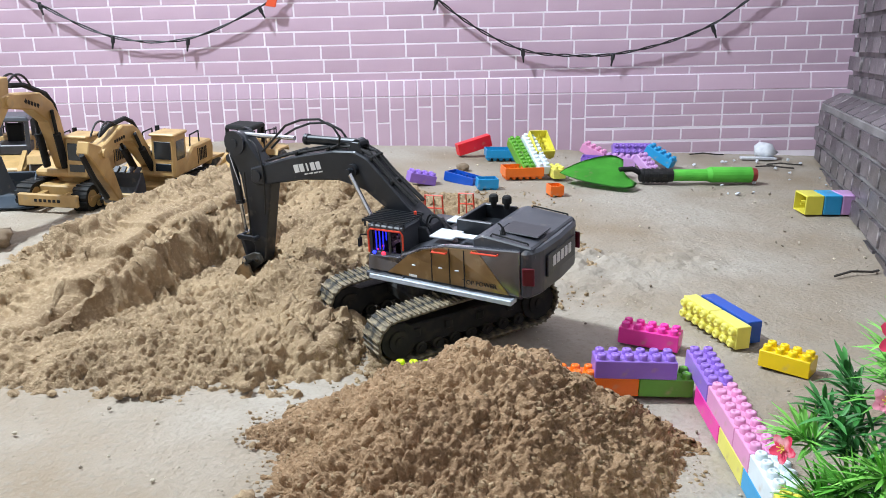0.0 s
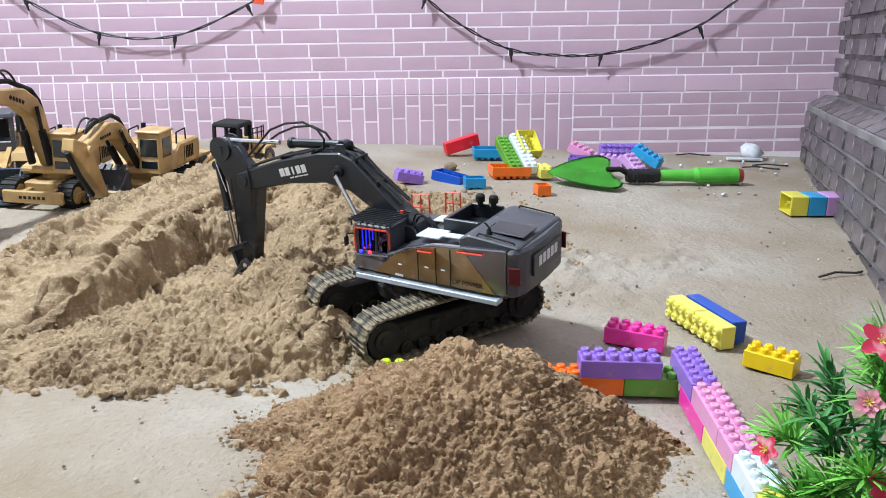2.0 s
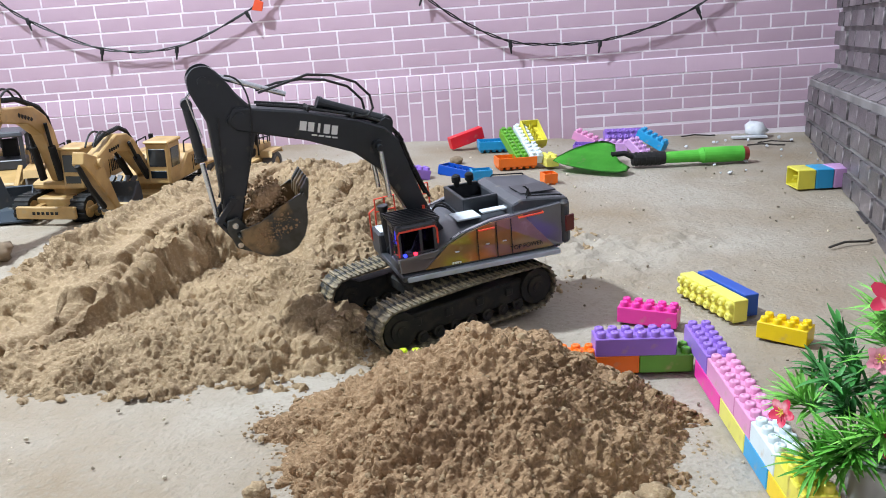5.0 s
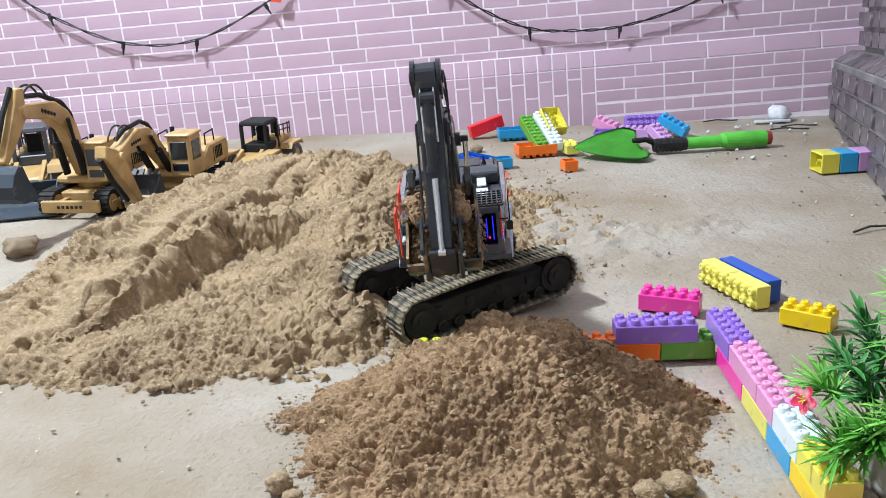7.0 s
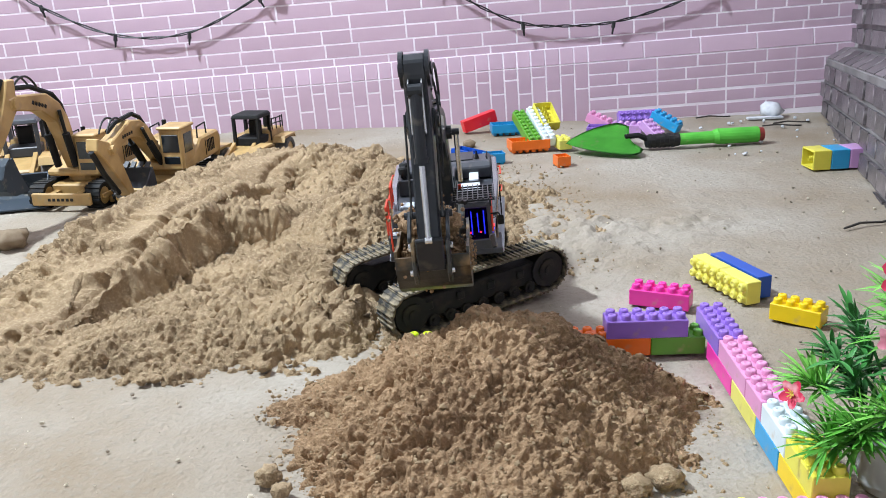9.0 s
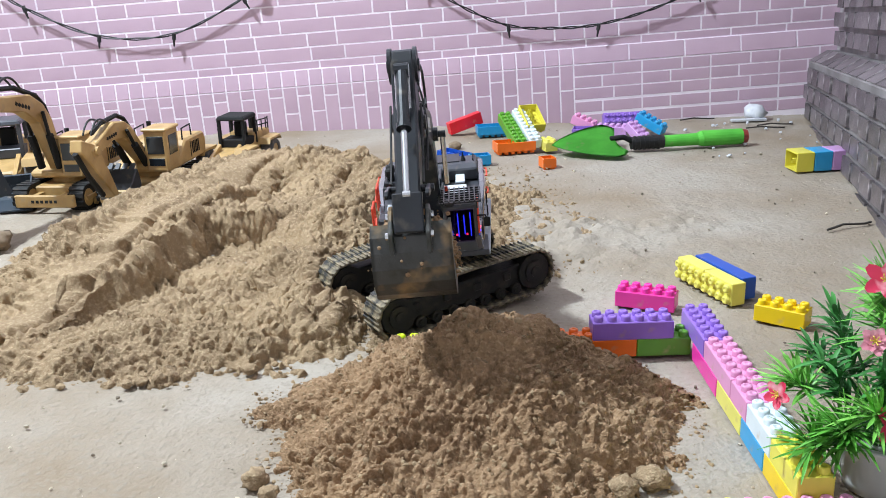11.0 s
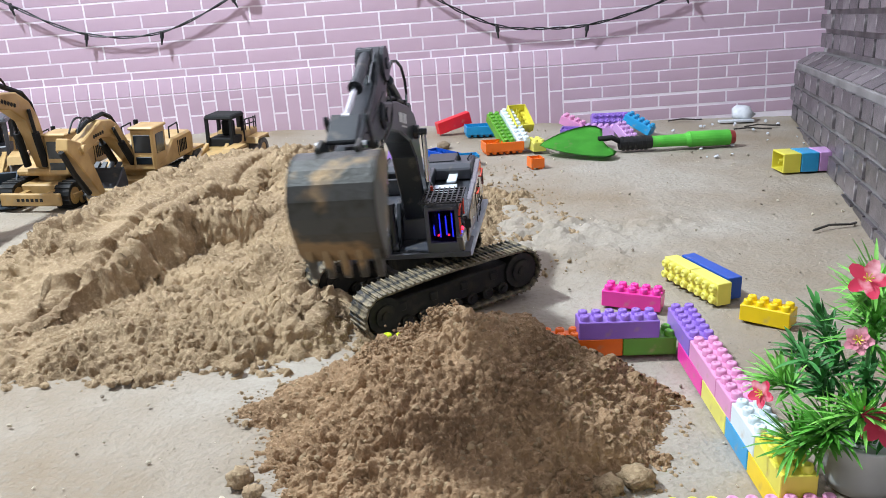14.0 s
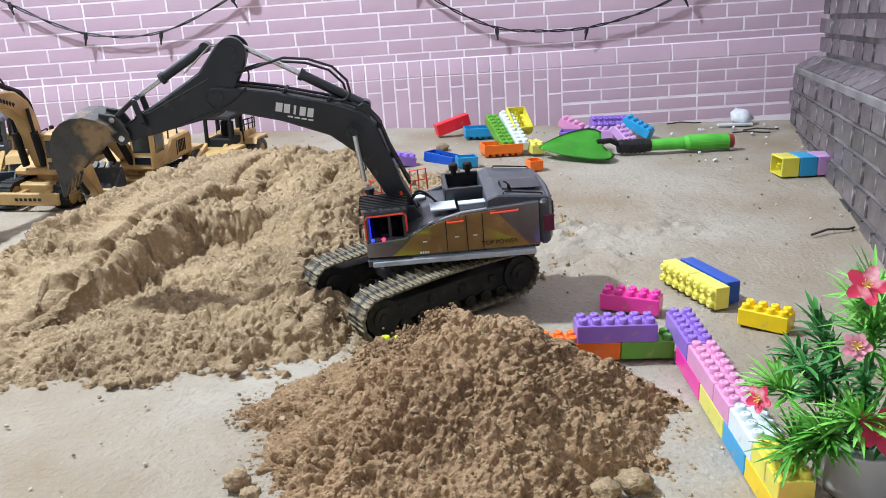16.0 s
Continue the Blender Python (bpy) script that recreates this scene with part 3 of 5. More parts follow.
for x in (-0.060, -0.081):
    bm = bmesh.new()
    add_cyl(bm, (0, 0, 0), (0, 0, 0.010), 0.0042, n=12)
    add_cyl(bm, (0, 0, 0.008), (0, 0, 0.0165), 0.0068, n=16)
    add_cyl(bm, (0, 0, 0.0165), (0, 0, 0.019), 0.0068, 0.0045, n=16)
    o = part("exhaust_cap", bm, M["void"], house)
    o.location = (x, -0.060, 0.0790)
for size, at in (((0.036, 0.034, 0.003), (-0.036, 0.036, 0.0650)), ((0.020, 0.026, 0.003), (-0.004, -0.050, 0.0560)), ((0.042, 0.014, 0.003), (-0.078, 0.044, 0.0690))):
    bm = bmesh.new()
    add_box(bm, size, at, bevel=0.0008)
    part("deck_plate", bm, M["pale"], house, "pale grey deck plate")
bm = bmesh.new()
add_cyl(bm, (-0.128, 0.050, 0.082), (-0.128, 0.050, 0.092), 0.0042, 0.0012, n=10)
add_tube(bm, [(-0.128, 0.050, 0.090), (-0.124, 0.050, 0.095), (-0.121, 0.050, 0.096)], 0.0012)
part("antenna", bm, M["void"], house)
# bent hoses behind the boom foot
for k, (y, lift) in enumerate(((0.014, 0.026), (0.006, 0.020))):
    bm = bmesh.new()
    add_tube(bm, arc((0.010, y, 0.056), (-0.030, y + 0.004, 0.062), (0.006, 0.004, lift)), 0.0016)
    part("hose", bm, M["rubber"], house)
# boom foot brackets
for s in (1, -1):
    bm = bmesh.new()
    add_prism(bm, [(-0.018, 0.030), (0.046, 0.006), (0.046, 0.022), (0.022, 0.066), (0.004, 0.066)], 0.006, centre=s * 0.0235, bevel=0.001)
    part("bracket", bm, M["boom"], house)
# cab on the left side
CX0, CX1, CY0, CY1, CZ = 0.016, 0.074, 0.019, 0.066, 0.076
XM, YM = (CX0 + CX1) / 2, (CY0 + CY1) / 2
PIECES = [("cab_post", (0.0055, 0.0055, CZ - 0.008), (x, y, 0.008 + (CZ - 0.008) / 2), 0.001) for x in (CX0 + 0.003, CX1 - 0.003) for y in (CY0 + 0.003, CY1 - 0.003)]
PIECES += [("cab_floor", (CX1 - CX0, CY1 - CY0, 0.016), (XM, YM, 0.016), 0.002), ("cab_roof", (CX1 - CX0, CY1 - CY0, 0.009), (XM, YM, CZ - 0.004), 0.003),
           ("cab_back", (0.004, CY1 - CY0 - 0.004, 0.06), (CX0 + 0.002, YM, 0.045), 0.001), ("cab_door", (CX1 - CX0 - 0.008, 0.004, 0.014), (XM, CY1 - 0.003, 0.030), 0.001),
           ("cab_post", (0.004, 0.004, 0.050), (0.040, CY1 - 0.003, 0.048), 0.001)]
for name, size, at, bevel in PIECES:
    bm = bmesh.new()
    add_box(bm, size, at, bevel=bevel)
    part(name, bm, M["dark"], house)
for name, size, at in (("windscreen", (0.0015, 0.036, 0.050), (CX1 - 0.002, (CY0 + CY1) / 2, 0.047)),
                       ("side_window", (0.028, 0.0015, 0.036), (0.056, CY1 - 0.002, 0.052)), ("side_window", (0.016, 0.0015, 0.036), (0.029, CY1 - 0.002, 0.052)),
                       ("side_window", (0.046, 0.0015, 0.044), (0.045, CY0 + 0.002, 0.048))):
    bm = bmesh.new()
    add_box(bm, size, at)
    w = part(name, bm, M["glass"], house, "tinted window")
    w.visible_shadow = False
bm = bmesh.new()
add_box(bm, (0.016, 0.022, 0.026), (0.032, 0.042, 0.034), bevel=0.003)
add_box(bm, (0.006, 0.020, 0.022), (0.027, 0.042, 0.054), bevel=0.002)
part("seat", bm, M["void"], house)
for k in range(4):
    bm = bmesh.new()
    add_box(bm, (0.0012, 0.0016, 0.034 if k % 2 else 0.028), (CX1 - 0.006, 0.030 + k * 0.0085, 0.046))
    part("led_strip", bm, M["led"], house, "glowing blue light strip")
for x, glow, words in ((0.050, "led_red", "glowing red cab lamp"), (0.065, "led", "glowing blue cab lamp")):
    bm = bmesh.new()
    bmesh.ops.create_icosphere(bm, subdivisions=2, radius=0.0028, matrix=Matrix.Translation((x, CY1 + 0.0004, 0.035)))
    part("led_lamp", bm, M[glow], house, words)
for y in (0.036, 0.050):
    bm = bmesh.new()
    bmesh.ops.create_icosphere(bm, subdivisions=2, radius=0.0017, matrix=Matrix.Translation((CX1 - 0.004, y, 0.033)))
    part("led_lamp", bm, M["led_red"], house, "glowing red cab lamp")
bm = bmesh.new()
add_tube(bm, [(0.073, CY1 + 0.0008, 0.034), (0.0735, CY1 + 0.0008, 0.064), (0.070, CY1 + 0.0008, 0.069), (0.020, CY1 + 0.0008, 0.070), (0.0165, CY1 + 0.0008, 0.066), (0.0165, CY1 + 0.0008, 0.044)], 0.0014)
part("trim", bm, M["red_rail"], house, "orange red cab trim")
# roof guard of crossed bars
for k in range(9):
    bm = bmesh.new()
    add_box(bm, (0.066, 0.0016, 0.0022), (0.046, CY0 - 0.004 + k * 0.007, CZ + 0.007))
    part("guard_bar", bm, M["boom"], house)
for k in range(7):
    bm = bmesh.new()
    add_box(bm, (0.0016, 0.060, 0.0022), (0.0145 + k * 0.0105, (CY0 + CY1) / 2, CZ + 0.0052))
    part("guard_bar", bm, M["boom"], house)
for x in (0.014, 0.078):
    for y in (CY0, CY1):
        bm = bmesh.new()
        add_cyl(bm, (x, y, CZ - 0.004), (x, y, CZ + 0.006), 0.0014, n=6)
        part("guard_post", bm, M["boom"], house)
bm = bmesh.new()
add_tube(bm, [(0.074, CY1, 0.060), (0.080, CY1 + 0.010, 0.062), (0.080, CY1 + 0.012, 0.058)], 0.0011)
add_box(bm, (0.003, 0.009, 0.013), (0.080, CY1 + 0.012, 0.052), bevel=0.001)
part("mirror", bm, M["void"], house)
bm = bmesh.new()
add_cyl(bm, (0.020, CY0 + 0.006, CZ + 0.004), (0.020, CY0 + 0.006, CZ + 0.012), 0.0022, n=10)
part("beacon", bm, M["red_rail"], house, "small orange red beacon")
# tool box and rails on the right side
bm = bmesh.new()
add_box(bm, (0.058, 0.046, 0.030), (0.046, -0.054, 0.0225), bevel=0.002)
add_box(bm, (0.030, 0.040, 0.016), (0.026, -0.054, 0.045), bevel=0.002)
tool_box = part("tool_box", bm, M["dark"], house)
bm = bmesh.new()
add_box(bm, (0.022, 0.034, 0.0016), (0.060, -0.054, 0.0385), bevel=0.0004)
part("step_plate", bm, M["pale"], house, "pale grey step plate")
for x0, x1, z0, z1, y in ((0.066, 0.034, 0.038, 0.078, -0.077), (0.006, -0.020, 0.056, 0.088, -0.075), (0.070, 0.070, 0.010, 0.060, -0.072)):
    bm = bmesh.new()
    if x0 != x1:
        add_tube(bm, [(x0, y, z0), (x0 - 0.001, y, z1), (x1 + 0.001, y, z1 + 0.002), (x1, y, z0 + 0.002)], 0.0014)
        add_tube(bm, [(x0, y, (z0 + z1) / 2), (x1, y, (z0 + z1) / 2 + 0.002)], 0.0011)
        add_tube(bm, [((x0 + x1) / 2, y, z0), ((x0 + x1) / 2, y, z1)], 0.0011)
    else:
        add_tube(bm, [(x0, y, z0), (x0 + 0.006, y, z0 + 0.01), (x0 + 0.006, y, z1), (x0 - 0.004, y, z1 + 0.006)], 0.0014)
    part("handrail", bm, M["red_rail"], house, "orange red handrail")

# boom
OUT_B = [(-0.014, -0.004), (-0.004, -0.016), (0.055, 0.012), (0.105, 0.034), (0.150, 0.036), (0.215, 0.018), (BOOM - 0.004, -0.016), (BOOM + 0.012, -0.012), (BOOM + 0.014, 0.008),
         (0.240, 0.048), (0.165, 0.078), (0.128, 0.087), (0.105, 0.082), (0.075, 0.062), (0.030, 0.032), (-0.010, 0.012)]
bm = bmesh.new()
add_prism(bm, OUT_B, 0.034, bevel=0.0022)
boom = part("boom", bm, M["boom"], excavator, "bent charcoal boom")
for s in (1, -1):
    bm = bmesh.new()
    for k, (w, h) in enumerate(((0.008, 0.012), (0.008, 0.012), (0.003, 0.012), (0.008, 0.012), (0.009, 0.012))):
        add_box(bm, (w, 0.0008, h), (0.208 + (k - 2) * 0.0098, s * 0.0173, 0.041 - (k - 2) * 0.0040), rot=Matrix.Rotation(0.44, 4, "Y"))
    for k in range(4):
        add_box(bm, (0.007, 0.0008, 0.002), (0.200 + (k - 2) * 0.0085, s * 0.0173, 0.0335 - (k - 2) * 0.0036), rot=Matrix.Rotation(0.44, 4, "Y"))
    part("marking", bm, M["mark"], boom, "white maker's mark")
    bm = bmesh.new()
    add_cyl(bm, (0.126, s * 0.016, 0.060), (0.126, s * 0.0235, 0.060), 0.009, n=14)
    add_cyl(bm, (0.126, s * 0.016, 0.060), (0.126, s * 0.0335, 0.060), 0.0045, n=10)
    part("pin_boss", bm, M["boom"], boom)
    bm = bmesh.new()
    add_tube(bm, [(0.020, s * 0.011, 0.036), (0.072, s * 0.011, 0.065), (0.104, s * 0.011, 0.087), (0.128, s * 0.010, 0.093), (0.168, s * 0.011, 0.082), (0.245, s * 0.011, 0.050), (0.292, s * 0.010, 0.026)], 0.0022)
    add_tube(bm, [(0.020, s * 0.006, 0.037), (0.074, s * 0.006, 0.067), (0.106, s * 0.006, 0.089), (0.150, s * 0.006, 0.090)], 0.0018)
    part("hose", bm, M["rubber"], boom)
for y, top in ((0.012, 0.0), (-0.010, -0.010)):
    bm = bmesh.new()
    add_tube(bm, [(0.178, y, 0.074), (0.158, y, 0.088), (0.157, y, 0.100 + top), (0.170, y, 0.112 + top), (0.196, y, 0.117 + top), (0.228, y, 0.108 + top), (0.256, y, 0.092 + top), (0.280, y, 0.062), (0.298, y, 0.040)], 0.0018, n=7)
    part("hose", bm, M["rubber"], boom, "looped black hydraulic hose")
for x, z in ((0.062, 0.053), (0.100, 0.079), (0.175, 0.074), (0.232, 0.051)):
    bm = bmesh.new()
    add_box(bm, (0.005, 0.030, 0.007), (x, 0, z + 0.004), bevel=0.001)
    part("hose_clamp", bm, M["void"], boom)
for s in (1, -1):
    bm = bmesh.new()
    add_prism(bm, [(0.112, 0.078), (0.146, 0.076), (0.136, 0.098), (0.124, 0.100)], 0.004, centre=s * 0.0105, bevel=0.0008)
    part("lug", bm, M["boom"], boom)

# stick
bm = bmesh.new()
OUT_S = [(-0.060, 0.036), (-0.056, 0.058), (-0.044, 0.066), (-0.028, 0.062), (0.010, 0.038), (0.060, 0.027), (STICK - 0.004, 0.012), (STICK + 0.008, 0.004), (STICK + 0.008, -0.006), (STICK - 0.004, -0.010),
         (0.060, -0.018), (0.008, -0.024), (-0.012, -0.018), (-0.030, 0.004), (-0.050, 0.022)]
add_prism(bm, OUT_S, 0.025, bevel=0.0022)
stick = part("stick", bm, M["boom"], excavator, "charcoal dipper stick")
for s in (1, -1):
    bm = bmesh.new()
    add_cyl(bm, (-0.043, s * 0.0115, 0.046), (-0.043, s * 0.0160, 0.046), 0.0195, n=24)
    add_cyl(bm, (-0.043, s * 0.0115, 0.046), (-0.043, s * 0.0180, 0.046), 0.007, n=12)
    part("cheek_plate", bm, M["boom"], stick)
    bm = bmesh.new()
    add_cyl(bm, (0, s * 0.013, 0), (0, s * 0.0195, 0), 0.0085, n=14)
    part("pin_boss", bm, M["boom"], stick)
    bm = bmesh.new()
    add_tube(bm, [(0.0, s * 0.0165, 0.026), (0.040, s * 0.0165, 0.022), (0.090, s * 0.0165, 0.016), (0.112, s * 0.0165, 0.018)], 0.0013)
    part("hose", bm, M["rubber"], stick)
bm = bmesh.new()
add_tube(bm, arc((-0.052, 0.010, 0.020), (0.060, 0.018, -0.016), (-0.030, 0.004, -0.012), 12), 0.0013)
part("hose", bm, M["rubber"], stick)
for y in (-0.007, 0.007):
    bm = bmesh.new()
    add_tube(bm, [(-0.030, y, 0.058), (-0.020, y, 0.064), (0.000, y, 0.056), (0.028, y, 0.044)], 0.0012)
    part("pipe", bm, M["chrome"], stick, "bright hydraulic pipe")

# bucket: curved shell between two side plates, open towards the stick
PROF = [(-0.004, 0.010), (-0.003, 0.024), (0.003, 0.039), (0.013, 0.052), (0.026, 0.061), (0.041, 0.065), (0.056, 0.063), (0.070, 0.055), (0.081, 0.043), (0.089, 0.029), (0.095, 0.015), (0.098, 0.004)]
WIDE, THIN = 0.080, 0.003
bm = bmesh.new()
inner = []
cen = Vector((0.046, 0.012))
for u, v in PROF:
    d = (cen - Vector((u, v))).normalized() * THIN
    inner.append((u + d.x, v + d.y))
add_prism(bm, PROF + inner[::-1], WIDE)
bucket = part("bucket", bm, M["bucket_steel"], excavator, "worn toothed steel bucket", smooth=False)
for s in (1, -1):
    bm = bmesh.new()
    add_prism(bm, [(0.002, 0.004)] + PROF[1:-1] + [(0.094, 0.002), (0.06, 0.004), (0.03, 0.008)], THIN, centre=s * (WIDE / 2 - 0.001))
    part("side_plate", bm, M["bucket_steel"], bucket)
    bm = bmesh.new()
    add_prism(bm, [(-0.012, 0.000), (-0.006, -0.010), (0.008, -0.008), (0.016, 0.030), (0.000, 0.044), (-0.014, 0.028)], 0.005, centre=s * 0.0185, bevel=0.0012)
    part("ear", bm, M["bucket_steel"], bucket)
    bm = bmesh.new()
    add_cyl(bm, (0, s * 0.018, 0), (0, s * 0.024, 0), 0.0042, n=10)
    add_cyl(bm, (-0.008, s * 0.018, 0.026), (-0.008, s * 0.024, 0.026), 0.0038, n=10)
    part("pin", bm, M["chrome"], bucket, "bright pin end")
for k in range(5):
    bm = bmesh.new()
    y = -0.032 + k * 0.016
    add_prism(bm, [(0.088, 0.013), (0.097, -0.001), (0.112, -0.010), (0.113, -0.008), (0.100, 0.014), (0.090, 0.024)], 0.0075, centre=y, bevel=0.001)
    part("tooth", bm, M["bucket_steel"], bucket)

def ram(name, r, length, material, label=""):
    bm = bmesh.new()
    add_cyl(bm, (0, 0, 0), (length, 0, 0), r, n=14)
    add_cyl(bm, (0, -r * 1.15, 0), (0, r * 1.15, 0), r * 1.15, n=12)
    if name == "barrel":
        add_cyl(bm, (length - 0.006, 0, 0), (length, 0, 0), r * 1.25, n=14)
    return part(name, bm, material, excavator, label)


RAMS = []   # barrel, rod, end on the first link, end on the second: (frame, point)
for s in (1, -1):
    RAMS.append((ram("barrel", 0.0062, 0.068, M["boom"], "charcoal boom cylinder"), ram("rod", 0.0034, 0.070, M["chrome"], "bright piston rod"), (0, (0.060, s * 0.029, 0.014)), (1, (0.126, s * 0.029, 0.060))))
RAMS.append((ram("barrel", 0.0068, 0.098, M["boom"], "charcoal stick cylinder"), ram("rod", 0.0036, 0.112, M["chrome"], "bright piston rod"), (1, (0.130, 0, 0.095)), (2, (-0.054, 0, 0.050))))
RAMS.append((ram("barrel", 0.0064, 0.075, M["boom"], "charcoal bucket cylinder"), ram("rod", 0.0034, 0.078, M["chrome"], "bright piston rod"), (2, (-0.012, 0, 0.064)), (4, (0.0, 0, 0.0))))
bm = bmesh.new()
for s in (1, -1):
    add_prism(bm, [(-0.004, -0.004), (0.034, -0.004), (0.038, 0), (0.034, 0.004), (-0.004, 0.004)], 0.004, centre=s * 0.0205, bevel=0.0008)
add_cyl(bm, (0, -0.026, 0), (0, 0.026, 0), 0.004, n=10)
rocker = part("rocker_link", bm, M["boom"], excavator)
bm = bmesh.new()
add_box(bm, (0.040, 0.030, 0.006), (0.018, 0, 0), bevel=0.0015)
bucket_link = part("bucket_link", bm, M["boom"], excavator)

# seconds, swing, boom, stick and bucket angles in degrees
ARM = [
    (0, 151.2, 10.3, -83.6, -118.0), (0.5, 150.8, 10.7, -86.5, -120.0), (1, 151.2, 9.6, -86.8, -126.0), (1.5, 150.9, 9.2, -87.7, -134.0), (2, 151.2, 8.0, -86.0, -148.0), (2.5, 151.1, 7.7, -86.5, -178.0),
    (3, 152.9, 13.0, -93.1, -207), (3.4, 154.0, 19.0, -93.0, -212), (4.2, 168.0, 33.0, -86.0, -206), (4.8, 188.0, 38.5, -80.0, -202), (5.2, 210.0, 39.2, -77.0, -202),
    (5.5, 229.2, 39.3, -75.7, -202), (5.8, 244.0, 38.4, -69.0, -205), (6, 256.5, 38.0, -65.6, -207), (6.25, 265.5, 37.2, -60.0, -214), (6.5, 269.3, 36.6, -57.0, -214), (7, 269.5, 36.2, -57.5, -214),
    (7.25, 269.7, 29.0, -55.0, -214), (7.5, 269.9, 21.6, -53.2, -214), (7.7, 269.6, 21.6, -53.6, -214), (8, 269.2, 27.4, -56.3, -214), (8.25, 269.2, 34.5, -58.5, -202), (8.5, 269.2, 37.2, -59.2, -192), (9, 268.9, 36.9, -58.9, -179), (9.5, 268.5, 37.2, -55.4, -168),
    (10, 268.6, 36.6, -38.9, -158), (10.7, 268.8, 36.8, -30.0, -140), (11.5, 269.0, 37.0, -24.0, -115), (12.1, 269.0, 37.0, -20.5, -90), (12.5, 269.0, 37.1, -18.4, -78.6), (13, 269.3, 37.1, -10.7, -66.7), (13.5, 269.1, 37.7, -3.9, -62.0), (13.75, 267.5, 38.4, -3.6, -60),
    (14, 263.0, 38.8, -5.1, -57), (14.25, 251.5, 39.1, -9.0, -50), (14.5, 238.1, 38.9, -14.0, -42), (15, 210.8, 39.4, -18.1, -38), (15.25, 195.0, 38.9, -17.9, -35), (15.5, 183.2, 38.4, -17.7, -34), (15.7, 182.8, 38.2, -17.3, -34), (16, 182.8, 38.2, -17.3, -34)]


def aim(a, b, side):
    """A pose at a whose x axis points to b and whose y axis keeps close to `side`."""
    x = (b - a).normalized()
    z = x.cross(side).normalized()
    y = z.cross(x)
    m = Matrix((x, y, z)).transposed().to_4x4()
    m.translation = a
    return m


def arm_poses(swing, a, b, c):
    h = pose(0, 0, 0, 0, 0, swing - HEAD)
    m1 = h @ Matrix.Translation(FOOT) @ pose(0, 0, 0, 0, -a, 0)
    m2 = m1 @ Matrix.Translation((BOOM, 0, 0)) @ pose(0, 0, 0, 0, a - b, 0)
    m3 = m2 @ Matrix.Translation((STICK, 0, 0)) @ pose(0, 0, 0, 0, b - c, 0)
    # the four-bar link between stick and bucket
    side = h.to_3x3() @ Vector((0, 1, 0))
    p0 = m2 @ Vector((STICK - 0.034, 0, 0.004))
    p1 = m3 @ Vector((-0.008, 0, 0.026))
    l0, l1 = 0.036, 0.040
    d = p1 - p0
    dist = min(max(d.length, 0.008), l0 + l1 - 0.0005)
    along = (l0 * l0 - l1 * l1 + dist * dist) / (2 * dist)
    up = math.sqrt(max(l0 * l0 - along * along, 0))
    u = d.normalized()
    n = u.cross(side).normalized()
    if n.dot(m2.to_3x3() @ Vector((0.3, 0, 1))) < 0:
        n = -n
    knee = p0 + u * along + n * up
    return h, m1, m2, m3, Matrix.Translation(knee), aim(p0, knee, side), aim(knee, p1, side)


def arm_rows(step=0.125):
    ts = [r[0] for r in ARM]
    cols = list(zip(*ARM))
    times = sorted(set(ts) | {i * step for i in range(int(16 / step) + 1)})
    return times, [[float(np.interp(t, ts, cols[k])) for k in range(1, 5)] for t in times]


def motions():
    times, values = arm_rows()
    all_poses = [arm_poses(*v) for v in values]
    for ob, k in ((house, 0), (boom, 1), (stick, 2), (bucket, 3), (rocker, 5), (bucket_link, 6)):
        walk(ob, [(t, p[k]) for t, p in zip(times, all_poses)])
    for barrel, rod, (fa, pa), (fb, pb) in RAMS:
        first, second = [], []
        for t, p in zip(times, all_poses):
            a, b = p[fa] @ Vector(pa), p[fb] @ Vector(pb)
            side = p[0].to_3x3() @ Vector((0, 1, 0))
            first.append((t, aim(a, b, side)))
            second.append((t, aim(b, a, side)))
        walk(barrel, first)
        walk(rod, second)
    sand_motions(times, all_poses)


# the sand that the bucket carries and drops on the pile
def sand_clump(seed, r, count):
    rs = random.Random(seed)
    bm = lump(seed, r * 0.7, 0.8, 2)
    for _ in range(count):
        p = Vector((rs.gauss(0, 1), rs.gauss(0, 1), rs.gauss(0, 1))) * r * 0.42
        bmesh.ops.create_icosphere(bm, subdivisions=1, radius=rs.uniform(0.0010, 0.0030), matrix=Matrix.Translation(p))
    return bm


def lump(seed, r, squash=0.7, sub=2):
    """A knobbly rounded lump."""
    rs = random.Random(seed)
    off = Vector((rs.uniform(0, 50), rs.uniform(0, 50), rs.uniform(0, 50)))
    bm = bmesh.new()
    bmesh.ops.create_icosphere(bm, subdivisions=sub, radius=r)
    for v in bm.verts:
        k = 1 + 0.35 * noise.noise(v.co / r * 1.3 + off) + 0.12 * noise.noise(v.co / r * 4 + off)
        v.co = Vector((v.co.x * k, v.co.y * k, v.co.z * k * squash))
    return bm


def sand_spray(seed, r, count):
    """Loose grains falling together, drawn out downwards."""
    rs = random.Random(seed)
    bm = bmesh.new()
    for _ in range(count):
        p = Vector((rs.uniform(-1, 1), rs.uniform(-1, 1), rs.uniform(-1, 1))) * r
        bmesh.ops.create_icosphere(bm, subdivisions=1, radius=0.0005 + 0.0022 * rs.random() ** 4, matrix=Matrix.Translation(p))
    return bm


CLUMPS = []
for k in range(44):
    if k < 16:
        o = obj("sand_clump", sand_clump(200 + k, 0.021, 60), M["fresh_sand"], smooth=True)
        tagged(o, "clump of damp sand scooped up and dropped by the bucket", "sand clump", "carried sand")
    else:
        o = obj("sand_spray", sand_spray(300 + k, 0.013, 170), M["fresh_sand"], smooth=True)
        tagged(o, "loose damp sand grains pouring from the bucket", "sand grains", "poured sand")
    CLUMPS.append(o)


